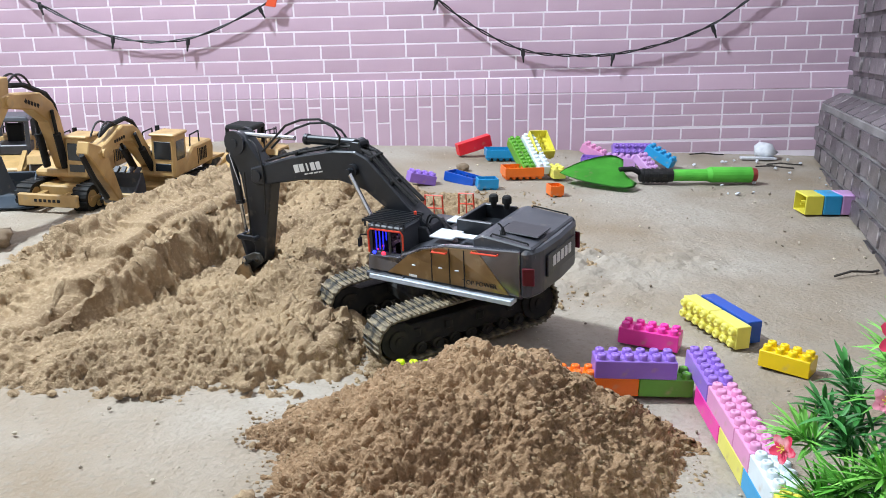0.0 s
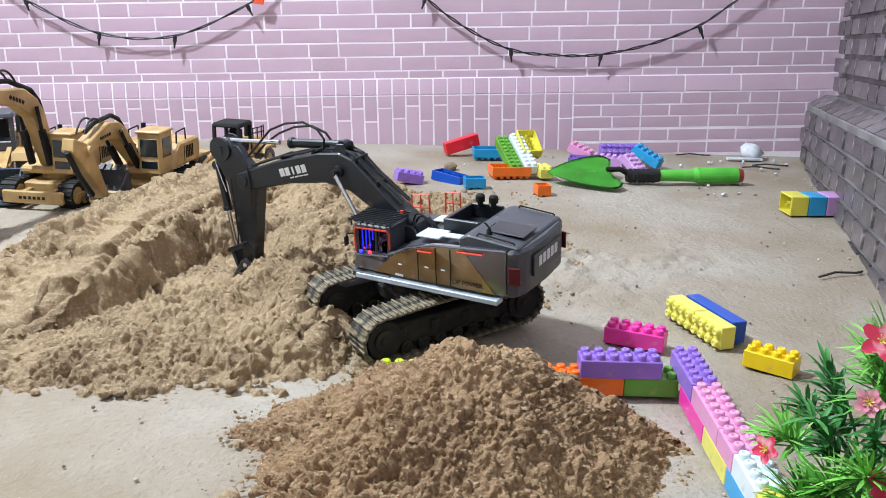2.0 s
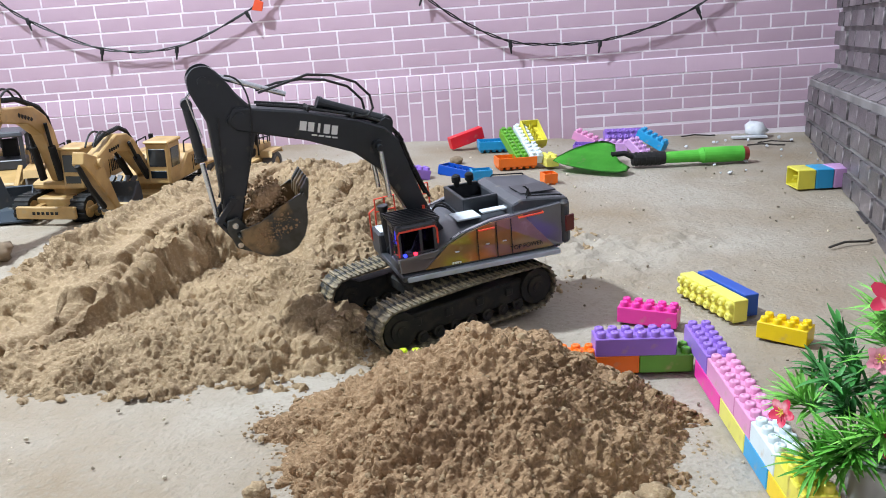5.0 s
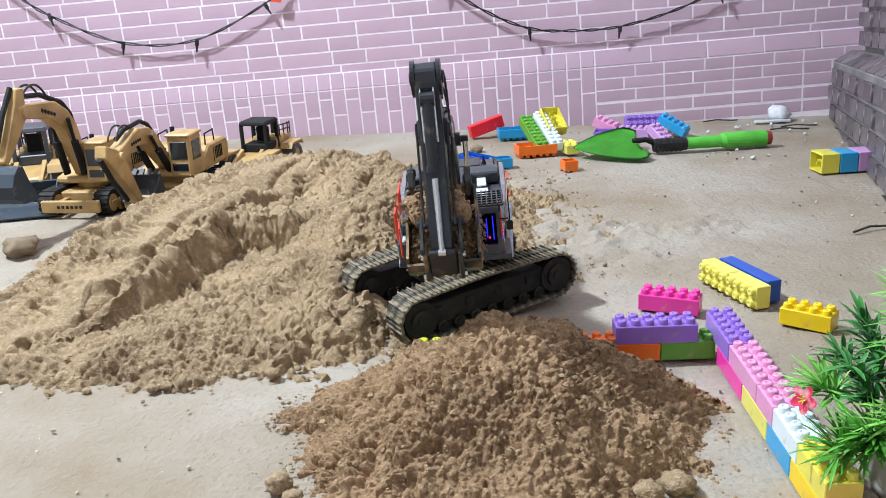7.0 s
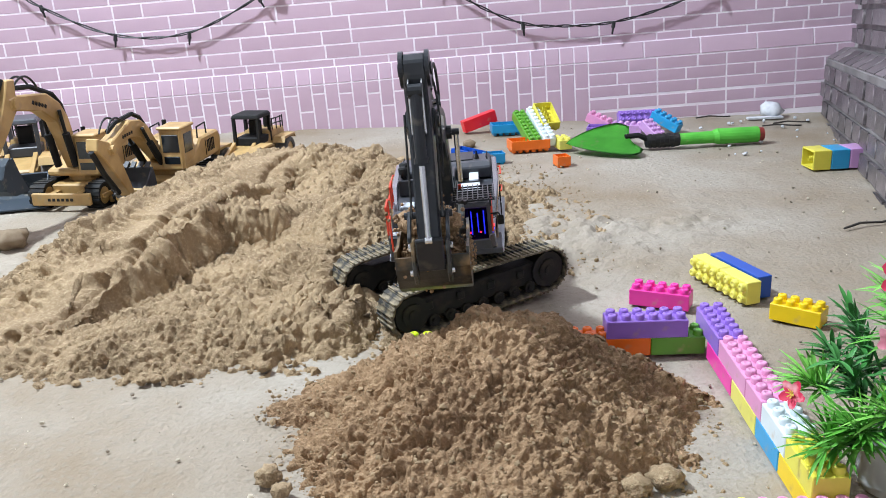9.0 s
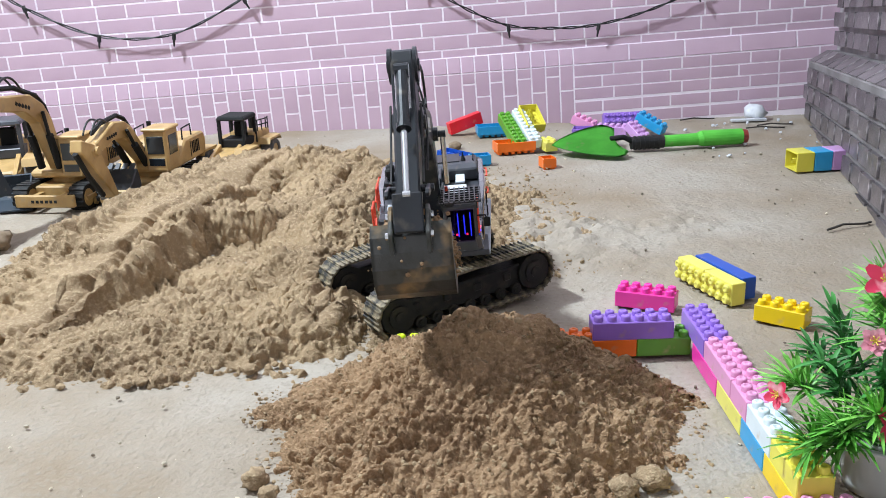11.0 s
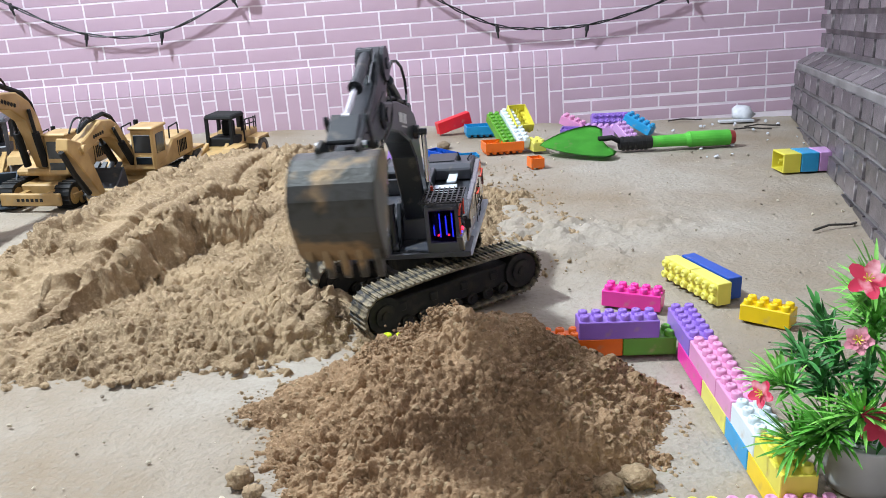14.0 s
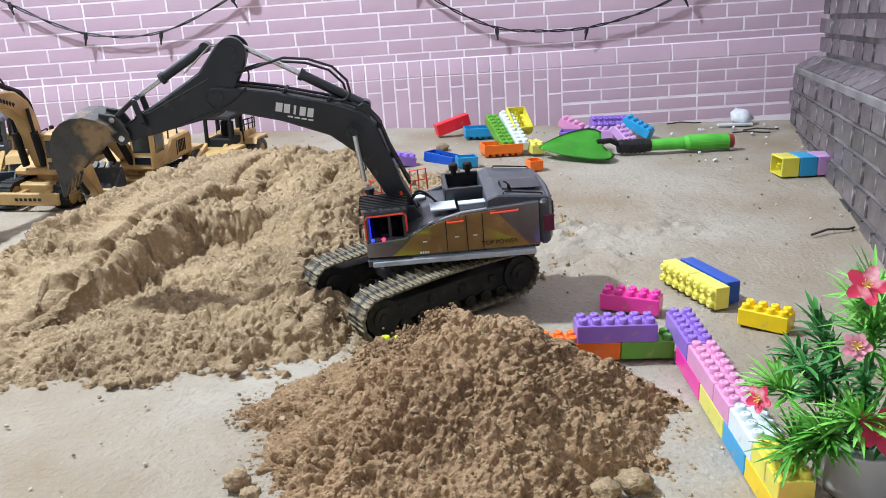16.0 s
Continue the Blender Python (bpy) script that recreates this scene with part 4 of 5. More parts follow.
def sand_motions(times, all_poses):
    """Each clump lies in the trench, rides in the bucket from the scoop on, falls on the pile and rests there."""
    rs = random.Random(11)
    for k, o in enumerate(CLUMPS):
        u, w = 0.022 + 0.013 * (k % 4), -0.026 + 0.0135 * (k // 4 % 5) + 0.003 * (k % 3)
        inside = Vector((u, w, 0.030 - 0.040 * ((k // 2) % 2) if k < 16 else 0.026))
        scoop, drop = 2.0 + 0.02 * (k % 16), 11.0 + 0.075 * ((k * 7) % 16) if k < 16 else 11.9 + 0.03 * (k - 16)
        rest = Vector((-0.035 + rs.uniform(-0.045, 0.045), 0.940 + rs.uniform(-0.030, 0.040), 0))
        rest.z = on_field(pile_height, rest.x, rest.y) - (0.010 if k < 16 else 0.004)
        held = [(t, BASE @ (p[3] @ inside), (BASE @ p[3]).to_quaternion()) for t, p in zip(times, all_poses)]
        first = min(h for h in held if h[0] >= scoop)
        last = max(h for h in held if h[0] <= drop)
        rows = [(0, Matrix.LocRotScale(first[1], first[2], None)), (max(first[0] - 0.05, 0.1), Matrix.LocRotScale(first[1], first[2], None))]
        for t, p, q in held:
            if first[0] <= t <= last[0]:
                rows.append((t, Matrix.LocRotScale(p, q, None)))
        t0, p0, q0 = last
        lip = all_poses[times.index(t0)][3] @ Vector((0.104, w, 0.006))
        spill = BASE @ lip
        fall = math.sqrt(max(2 * (spill.z - rest.z) / 9.8, 0.01)) * 1.5
        rows.append((t0 + 0.1, Matrix.LocRotScale(spill, q0, None)))
        for s in (0.5, 0.8, 1.0):
            p = spill.lerp(rest, s)
            p.z = spill.z + (rest.z - spill.z) * s * s
            rows.append((t0 + 0.1 + fall * s, Matrix.LocRotScale(p, q0, None)))
        rows.append((16, Matrix.LocRotScale(rest, q0, None)))
        walk(o, rows)


# ---- parked toy machines behind the sand ----
M["cat_yellow"] = mat("ochre_yellow_paint", rgb("c2a06a"), 0.45, second=rgb("a4824f"), scale=22, fine=(rgb("9c8a6c"), 55, 0.58, 0.85), bump=0.05)
M["slate"] = mat("slate_blue_bucket_paint", rgb("303b47"), 0.7, metal=0.0, second=rgb("2c3640"), scale=20, fine=(rgb("7c766a"), 60, 0.6, 0.85))
M["window"] = mat("dark_window", rgb("20262c"), 0.12, spec=0.6)
M["tyre"] = mat("grey_dusty_tyre", rgb("4b4c4e"), 0.8, second=rgb("77706a"), scale=50, bump=0.3)


def small_track(root, y, length, height, width):
    bm = bmesh.new()
    r = height / 2
    n = 8
    out = [(length / 2 - r + r * math.sin(math.pi * k / n), r + r * math.cos(math.pi * k / n)) for k in range(n + 1)]
    out += [(-length / 2 + r - r * math.sin(math.pi * k / n), r - r * math.cos(math.pi * k / n)) for k in range(n + 1)]
    add_prism(bm, out[::-1], width * 0.9)
    belt = part("track", bm, M["black"], root)
    belt.location = (0, y, 0)
    bm = bmesh.new()
    add_box(bm, (0.010, width, 0.004), bevel=0.0008)
    pad = mesh_of("track_pad", bm, M["black"])
    run = length - 2 * r
    total = 2 * run + 2 * math.pi * r
    count = 30
    for i in range(count):
        s = total * i / count
        if s < run:
            m = pose(-run / 2 + s, 0, 2 * r)
        elif s < run + math.pi * r:
            q = (s - run) / r
            m = pose(run / 2 + r * math.sin(q), 0, r + r * math.cos(q), 0, math.degrees(q), 0)
        elif s < 2 * run + math.pi * r:
            m = pose(run / 2 - (s - run - math.pi * r), 0, 0.001)
        else:
            q = (s - 2 * run - math.pi * r) / r
            m = pose(-run / 2 - r * math.sin(q), 0, r - r * math.cos(q), 0, 180 + math.degrees(q), 0)
        shared("track_pad", pad, belt, m)
    for x in (-run / 2, run / 2):
        bm = bmesh.new()
        add_cyl(bm, (0, -width * 0.48, 0), (0, width * 0.48, 0), r * 0.7, n=16)
        w = part("wheel", bm, M["cat_yellow"], belt)
        w.location = (x, 0, r)


def boxy_cab(root, x0, x1, y0, y1, z0, z1, paint):
    bm = bmesh.new()
    add_box(bm, (x1 - x0, y1 - y0, z1 - z0), ((x0 + x1) / 2, (y0 + y1) / 2, (z0 + z1) / 2), bevel=0.004)
    add_box(bm, (x1 - x0 + 0.006, y1 - y0 + 0.006, 0.006), ((x0 + x1) / 2, (y0 + y1) / 2, z1), bevel=0.002)
    cab = part("cab", bm, paint, root)
    h = z1 - z0
    for size, at in (((0.002, (y1 - y0) * 0.74, h * 0.42), (x1, (y0 + y1) / 2, z0 + h * 0.64)), ((0.002, (y1 - y0) * 0.70, h * 0.18), (x1, (y0 + y1) / 2, z0 + h * 0.24)),
                     (((x1 - x0) * 0.62, 0.002, h * 0.46), ((x0 + x1) / 2, y1, z0 + h * 0.62)), (((x1 - x0) * 0.62, 0.002, h * 0.46), ((x0 + x1) / 2, y0, z0 + h * 0.62))):
        bm = bmesh.new()
        add_box(bm, size, at, bevel=0.0006)
        part("window", bm, M["window"], cab, "dark tinted window")


def yellow_excavator(m, a, b, c, label, bucket_paint, jaw=1.0, reach=1.0):
    root = thing("toy_excavator", m, label, "toy excavator", "parked toy machines")
    for s in (1, -1):
        small_track(root, s * 0.062, 0.22, 0.052, 0.034)
    bm = bmesh.new()
    add_box(bm, (0.15, 0.09, 0.022), (0, 0, 0.036), bevel=0.003)
    add_cyl(bm, (0, 0, 0.04), (0, 0, 0.062), 0.04, n=20)
    part("undercarriage", bm, M["cat_yellow"], root)
    bm = bmesh.new()
    add_prism(bm, [(0.055, 0.060), (0.055, 0.074), (0.010, 0.082), (-0.03, 0.112), (-0.125, 0.112), (-0.135, 0.095), (-0.13, 0.062)], 0.125, bevel=0.004)
    part("house", bm, M["cat_yellow"], root)
    bm = bmesh.new()
    add_box(bm, (0.03, 0.118, 0.046), (-0.128, 0, 0.084), bevel=0.008)
    part("counterweight", bm, M["cat_yellow"], root)
    boxy_cab(root, 0.002, 0.062, 0.014, 0.062, 0.062, 0.148, M["cat_yellow"])
    for s in (1, -1):
        for k in range(5):
            bm = bmesh.new()
            add_box(bm, (0.003, 0.0016, 0.026), (-0.060 - k * 0.008, s * 0.0632, 0.088))
            part("vent", bm, M["void"], root)
        bm = bmesh.new()
        add_box(bm, (0.0012, 0.0014, 0.034), (-0.050, s * 0.0630, 0.086))
        part("door_gap", bm, M["void"], root)
        bm = bmesh.new()
        add_box(bm, (0.190, 0.004, 0.010), (0, s * 0.0800, 0.026), bevel=0.001)
        part("side_frame", bm, M["cat_yellow"], root)
        for k in range(4):
            bm = bmesh.new()
            add_cyl(bm, (-0.06 + k * 0.04, s * 0.076, 0.012), (-0.06 + k * 0.04, s * 0.082, 0.012), 0.008, n=12)
            part("roller", bm, M["cat_yellow"], root)
    bm = bmesh.new()
    add_box(bm, (0.010, 0.13, 0.026), (0.118, 0, 0.026), bevel=0.002)
    add_box(bm, (0.05, 0.012, 0.010), (0.092, 0.03, 0.030))
    add_box(bm, (0.05, 0.012, 0.010), (0.092, -0.03, 0.030))
    part("dozer_blade", bm, M["cat_yellow"], root, "ochre blade between the tracks")
    bm = bmesh.new()
    for k in range(6):
        add_box(bm, (0.001, 0.006, 0.006), (0.1236, -0.025 + k * 0.010, 0.026))
    part("marking", bm, M["void"], root, "small dark maker's mark")
    for k, y in enumerate((-0.022, 0.000)):
        bm = bmesh.new()
        add_tube(bm, arc((0.045, y, 0.096), (0.005, y + 0.004, 0.110), (0.0, 0.0, 0.010)), 0.0020)
        part("hose", bm, M["rubber"], root)
    for y in (-0.05, -0.02, 0.055):
        bm = bmesh.new()
        add_tube(bm, [(-0.03, y, 0.11), (-0.032, y, 0.134), (-0.075, y, 0.136), (-0.077, y, 0.11)], 0.0018)
        part("handrail", bm, M["void"], root)
    bm = bmesh.new()
    add_cyl(bm, (-0.06, -0.03, 0.11), (-0.06, -0.03, 0.145), 0.005, n=10)
    part("exhaust", bm, M["void"], root)
    # arm, posed once
    m1 = pose(0.035, -0.012, 0.085, 0, -a, 0)
    m2 = m1 @ Matrix.Translation((0.20 * reach, 0, 0)) @ pose(0, 0, 0, 0, a - b, 0)
    m3 = m2 @ Matrix.Translation((0.11, 0, 0)) @ pose(0, 0, 0, 0, b - c, 0)
    bm = bmesh.new()
    add_prism(bm, [(-0.008, -0.010), (0.045, 0.016), (0.085, 0.034), (0.13, 0.028), (0.20, -0.012), (0.212, 0.0), (0.20, 0.014), (0.13, 0.062), (0.09, 0.068), (0.06, 0.060), (-0.008, 0.012)], 0.028, bevel=0.002)
    boom = part("boom", bm, M["cat_yellow"], root, "bent ochre boom")
    boom.matrix_basis = m1 @ Matrix.Diagonal((reach, 1, reach, 1))
    bm = bmesh.new()
    add_tube(bm, [(0.03, 0.0, 0.05), (0.07, 0.0, 0.075), (0.10, 0.0, 0.078), (0.16, 0, 0.056), (0.19, 0, 0.035)], 0.0045)
    part("cylinder", bm, M["void"], boom)
    for y in (-0.008, 0.008):
        bm = bmesh.new()
        add_tube(bm, arc((0.150, y, 0.060), (0.205, y, 0.030), (0.008, 0, 0.014)), 0.0020)
        part("hose", bm, M["rubber"], boom)
    for s in (1, -1):
        for x, z, r in ((0.082, 0.048, 0.008), (0.196, 0.002, 0.009)):
            bm = bmesh.new()
            add_cyl(bm, (x, s * 0.013, z), (x, s * 0.0195, z), r, n=12)
            part("pin_boss", bm, M["cat_yellow"], boom)
        bm = bmesh.new()
        add_cyl(bm, (0.012, s * 0.020, -0.012), (0.062, s * 0.020, 0.024), 0.0075, n=10)
        add_cyl(bm, (0.055, s * 0.020, 0.018), (0.095, s * 0.020, 0.050), 0.0035, n=8)
        part("cylinder", bm, M["void"], boom, "black hydraulic cylinder")
    bm = bmesh.new()
    for k in range(5):
        add_box(bm, (0.006, 0.0008, 0.006), (0.125 + k * 0.008, 0.0143, 0.040 - k * 0.003))
    part("marking", bm, M["void"], boom, "small dark maker's mark")
    bm = bmesh.new()
    add_prism(bm, [(-0.045, 0.016), (-0.03, 0.034), (0.0, 0.026), (0.115, 0.009), (0.118, -0.006), (0.05, -0.014), (0.0, -0.018)], 0.024, bevel=0.002)
    st = part("stick", bm, M["cat_yellow"], root)
    st.matrix_basis = m2
    bm = bmesh.new()
    add_tube(bm, [(-0.03, 0, 0.036), (0.03, 0, 0.034), (0.09, 0, 0.024)], 0.0055)
    part("cylinder", bm, M["void"], st)
    prof = [(u * jaw, v * jaw) for u, v in ((0.0, 0.012), (0.004, 0.034), (0.020, 0.056), (0.045, 0.060), (0.068, 0.044), (0.080, 0.018), (0.084, 0.0))]
    ins = [(u * 0.9 + 0.004, v * 0.9) for u, v in prof]
    bm = bmesh.new()
    add_prism(bm, prof + ins[::-1], 0.085 * jaw)
    for s in (1, -1):
        add_prism(bm, [(0.004, 0.004)] + prof[1:] + [(0.04 * jaw, 0.004)], 0.003, centre=s * 0.042 * jaw)
    bk = part("bucket", bm, bucket_paint, root)
    bk.matrix_basis = m3
    for k in range(4):
        bm = bmesh.new()
        add_box(bm, (0.016, 0.009, 0.004), (0.088 * jaw, (-0.03 + k * 0.02) * jaw, -0.002))
        part("tooth", bm, bucket_paint, bk)
    return root


def wheel(root, x, y, r, w, side):
    bm = bmesh.new()
    prof = [(r * 0.62, -w / 2), (r * 0.92, -w / 2), (r, -w / 2 + 0.004), (r, w / 2 - 0.004), (r * 0.92, w / 2), (r * 0.62, w / 2)]
    n = 22
    rings = [[bm.verts.new((q * math.cos(2 * math.pi * k / n), v, q * math.sin(2 * math.pi * k / n))) for k in range(n)] for q, v in prof]
    for p, q in zip(rings, rings[1:] + rings[:1]):
        for k in range(n):
            bm.faces.new((p[k], p[(k + 1) % n], q[(k + 1) % n], q[k]))
    bmesh.ops.recalc_face_normals(bm, faces=bm.faces)
    tyre = part("wheel", bm, M["tyre"], root, "grey dusty rubber wheel")
    tyre.location = (x, y, r)
    bm = bmesh.new()
    add_cyl(bm, (0, -w * 0.4, 0), (0, w * 0.4, 0), r * 0.63, n=18)
    add_cyl(bm, (0, -w * 0.46, 0), (0, w * 0.46, 0), r * 0.25, n=12)
    part("rim", bm, M["cat_yellow"], tyre)


def loader(m, label, cab_paint, bucket_paint, lift, scoop=0.15):
    root = thing("toy_loader", m, label, "toy loader", "parked toy machines")
    for x in (0.075, -0.085):
        for s in (1, -1):
            wheel(root, x, s * 0.062, 0.038, 0.034, s)
    bm = bmesh.new()
    add_prism(bm, [(0.12, 0.035), (0.12, 0.058), (0.03, 0.070), (-0.03, 0.075), (-0.04, 0.105), (-0.14, 0.098), (-0.15, 0.05), (-0.1, 0.035)], 0.078, bevel=0.004)
    part("body", bm, M["cat_yellow"], root)
    for s in (1, -1):
        for x in (0.075, -0.085):
            bm = bmesh.new()
            add_prism(bm, [(x - 0.045, 0.066), (x - 0.036, 0.082), (x + 0.036, 0.082), (x + 0.045, 0.066), (x + 0.036, 0.076), (x - 0.036, 0.076)], 0.036, centre=s * 0.062)
            part("fender", bm, M["cat_yellow"], root)
    # open cab: posts, roof, dark seat
    bm = bmesh.new()
    add_box(bm, (0.075, 0.072, 0.022), (-0.008, 0, 0.082), bevel=0.002)
    cab = part("cab", bm, cab_paint, root, "open dark cab frame")
    for x in (-0.045, 0.03):
        for y in (-0.036, 0.036):
            bm = bmesh.new()
            add_box(bm, (0.009, 0.009, 0.078), (x, y, 0.11), bevel=0.001)
            part("post", bm, cab_paint, cab)
    bm = bmesh.new()
    add_box(bm, (0.09, 0.086, 0.012), (-0.008, 0, 0.152), bevel=0.003, taper=(0.9, 0.9))
    part("roof", bm, cab_paint, cab)
    bm = bmesh.new()
    add_box(bm, (0.014, 0.036, 0.044), (-0.030, 0, 0.112), bevel=0.003)
    part("seat", bm, M["void"], cab)
    for s in (1, -1):
        bm = bmesh.new()
        for z in (0.118, 0.132):
            add_tube(bm, [(-0.05, s * 0.038, z), (-0.135, s * 0.038, z - 0.006)], 0.0018)
        for x in (-0.06, -0.09, -0.12, -0.135):
            add_tube(bm, [(x, s * 0.038, 0.096), (x, s * 0.038, 0.131)], 0.0018)
        part("handrail", bm, M["void"], root)
    bm = bmesh.new()
    add_cyl(bm, (-0.10, 0.0, 0.10), (-0.10, 0.0, 0.135), 0.006, n=10)
    part("exhaust", bm, M["void"], root)
    for s in (1, -1):
        bm = bmesh.new()
        add_prism(bm, [(0.05, 0.085), (0.05, 0.070), (0.15, 0.030 + lift), (0.185, 0.024 + lift), (0.185, 0.036 + lift), (0.15, 0.046 + lift)], 0.010, centre=s * 0.030, bevel=0.001)
        part("lift_arm", bm, M["cat_yellow"], root)
    bm = bmesh.new()
    prof = [(0.19, 0.062), (0.182, 0.04), (0.184, 0.018), (0.20, 0.006), (0.27, 0.0), (0.27, 0.003), (0.203, 0.011), (0.189, 0.022), (0.187, 0.04), (0.194, 0.060)]
    add_prism(bm, [(u, v + lift) for u, v in prof], scoop)
    for s in (1, -1):
        add_prism(bm, [(0.19, 0.062 + lift), (0.184, 0.02 + lift), (0.20, 0.006 + lift), (0.27, 0.0 + lift), (0.235, 0.04 + lift)], 0.003, centre=s * scoop / 2)
    part("bucket", bm, bucket_paint, root)
    return root


yellow_excavator(pose(-0.822, 1.950, 0, 0, 0, 263), 40.0, -48, -112, "ochre yellow toy excavator with slate blue bucket, parked", M["slate"], 0.95, 1.22)
yellow_excavator(pose(-0.645, 1.965, 0, 0, 0, 262) @ Matrix.Diagonal((1.04, 1.04, 1.04, 1)), 16, -122, -215, "ochre yellow toy excavator with folded arm, parked", M["dark"], 0.75)
loader(pose(-0.505, 2.165, 0.002, 0, 0, 258) @ Matrix.Diagonal((0.85, 0.85, 0.85, 1)), "yellow toy loader with open black cab, parked", M["void"], M["cat_yellow"], 0.0, 0.12)
loader(pose(-1.02, 2.09, 0, 0, 0, 285), "yellow and black toy loader with dark blue scoop, parked", M["dark"], M["slate"], 0.004)


# ---- trowel ----
M["trowel_green"] = mat("bright_green_enamel", rgb("5cc043"), 0.7, second=rgb("4cab36"), scale=18, fine=(rgb("9a9070"), 40, 0.62, 0.9), bump=0.05)
M["trowel_red"] = mat("dull_red_plastic", rgb("8e3530"), 0.5)
trowel = thing("garden_trowel", pose(0.258, 2.215, 0.0, 0, 0, 5) @ Matrix.Diagonal((0.96, 0.96, 0.96, 1)), "green garden trowel with black grip lying on the floor", "trowel")
bm = bmesh.new()
N1, N2 = 14, 9
top = []
for i in range(N1 + 1):
    s = i / N1
    w = 0.100 * math.sin(s * 1.05 * math.pi / 2) ** 0.82 * (1 - 0.22 * max((s - 0.85) / 0.15, 0) ** 2) + 0.001
    row = []
    for j in range(N2 + 1):
        q = j / N2 * 2 - 1
        lobe = 1 - 0.30 * max(s - 0.6, 0) * (1 - abs(q) ** 0.7)
        row.append(bm.verts.new((s * 0.182 * lobe, w * q * (1 - 0.10 * max(s - 0.9, 0) * 10), 0.010 + 0.006 * s * q * q + 0.008 * s * math.exp(-(q / 0.16) ** 2))))
    top.append(row)
for a, b in zip(top, top[1:]):
    for j in range(N2):
        bm.faces.new((a[j], b[j], b[j + 1], a[j + 1]))
bmesh.ops.solidify(bm, geom=bm.faces[:], thickness=0.0018)
blade = part("blade", bm, M["trowel_green"], trowel, "pointed green metal blade", smooth=True)
blade.matrix_basis = pose(-0.004, 0.000, 0.016, 13, 0, 0)
bm = bmesh.new()
add_tube(bm, [(0.150, 0, 0.034), (0.185, 0, 0.036), (0.205, 0, 0.026), (0.225, 0, 0.022)], 0.007, n=10)
part("neck", bm, M["void"], trowel)
bm = bmesh.new()
add_cyl(bm, (0.205, 0, 0.019), (0.290, 0, 0.020), 0.0165, 0.0175, n=16)
grip = part("grip", bm, M["rubber"], trowel, "ribbed black rubber grip")
for k in range(6):
    bm = bmesh.new()
    add_cyl(bm, (0.213 + k * 0.012, 0, 0.019), (0.218 + k * 0.012, 0, 0.019), 0.0188, n=16)
    part("rib", bm, M["rubber"], grip)
bm = bmesh.new()
add_cyl(bm, (0.290, 0, 0.020), (0.380, 0, 0.021), 0.0150, 0.0160, n=18)
add_cyl(bm, (0.380, 0, 0.021), (0.392, 0, 0.022), 0.0160, 0.0205, n=18)
add_cyl(bm, (0.392, 0, 0.022), (0.498, 0, 0.022), 0.0205, 0.0205, n=18)
part("handle", bm, M["trowel_green"], trowel, "green tubular handle", smooth=False)
bm = bmesh.new()
add_cyl(bm, (0.498, 0, 0.022), (0.512, 0, 0.022), 0.0195, 0.0175, n=18)
add_cyl(bm, (0.508, 0, 0.022), (0.5135, 0, 0.022), 0.009, n=12)
part("end_cap", bm, M["trowel_red"], trowel, "dull red end cap")

# ---- heap of blocks by the wall ----
G2 = "scattered blocks"
block("red", 6, 2, pose(0.008, 2.500, 0.004, 90, -14, 22) @ pose(0, 0, -0.012), "red block lying on its side against its neighbour", False, G2)
block("cyan", 7, 3, pose(0.083, 2.455, 0.030, 180, 0, 6) @ pose(0, -0.05, 0), "cyan block lying upside down showing its ribs", True, G2)
block("orange", 6, 3, pose(0.122, 2.225, 0.030, 180, 0, 12) @ pose(0, -0.05, 0), "orange block lying upside down on the floor", True, G2)
block("blue", 5, 3, pose(-0.028, 2.200, 0.026, 176, 6, -32) @ pose(0, -0.05, 0), "dark blue block lying upside down in the sand", True, G2)
block("cyan", 3, 2, pose(0.052, 2.110, 0.027, 180, 0, 10) @ pose(0, -0.033, 0), "small bright blue block lying upside down", True, G2)
block("orange", 2, 2, pose(0.218, 2.068, 0.024, 180, 0, 14) @ pose(0, -0.033, 0), "small orange block lying upside down", True, G2)
block("purple", 4, 2, pose(-0.110, 2.13, 0.012, 0, 12, 20), "purple block half sunk in the sand", True, G2)
STK = pose(0.250, 2.245, 0.004, 0, 0, 104) @ pose(0, 0, 0, 0, 0, 0)
block("green", 9, 2, STK @ pose(0.03, 0.045, 0.001, 0, -20, 0), "long green block leaning in the heap", True, G2)
block("white_b", 9, 2, STK @ pose(0.018, 0.012, 0.006, 0, -22, 0), "long pale blue white block leaning in the heap", True, G2)
block("pale_yellow", 3, 2, STK @ pose(-0.01, -0.022, 0.0, 0, 0, 0), "pale yellow block at the foot of the heap", True, G2)
block("yellow", 5, 3, STK @ pose(0.060, -0.018, 0.056, 180, -30, 0) @ pose(0, -0.05, 0), "yellow block lying open side up on the heap", True, G2)
block("rose", 4, 2, pose(0.335, 2.47, 0.03, 0, 20, -30), "pink block leaning behind the heap", True, G2)
block("purple", 5, 3, pose(0.330, 2.40, 0.026, 180, 0, -14) @ pose(0, -0.05, 0), "purple block lying upside down", True, G2)
block("lilac", 5, 2, pose(0.40, 2.44, 0.0, 0, 0, -20), "lilac block lying in the heap", True, G2)
block("purple", 7, 2, pose(0.43, 2.50, 0.010, 62, 0, 4), "purple block lying on its side with studs showing", True, G2)
block("cyan", 4, 2, pose(0.365, 2.33, 0.0, 0, 0, 20), "bright blue block between trowel and heap", True, G2)
block("sky", 5, 2, pose(0.505, 2.45, 0.034, 0, 24, -38), "sky blue block leaning on the heap", True, G2)
block("lilac", 4, 2, pose(0.47, 2.41, 0.020, 0, 30, -60), "pale lilac block leaning on the heap", True, G2)

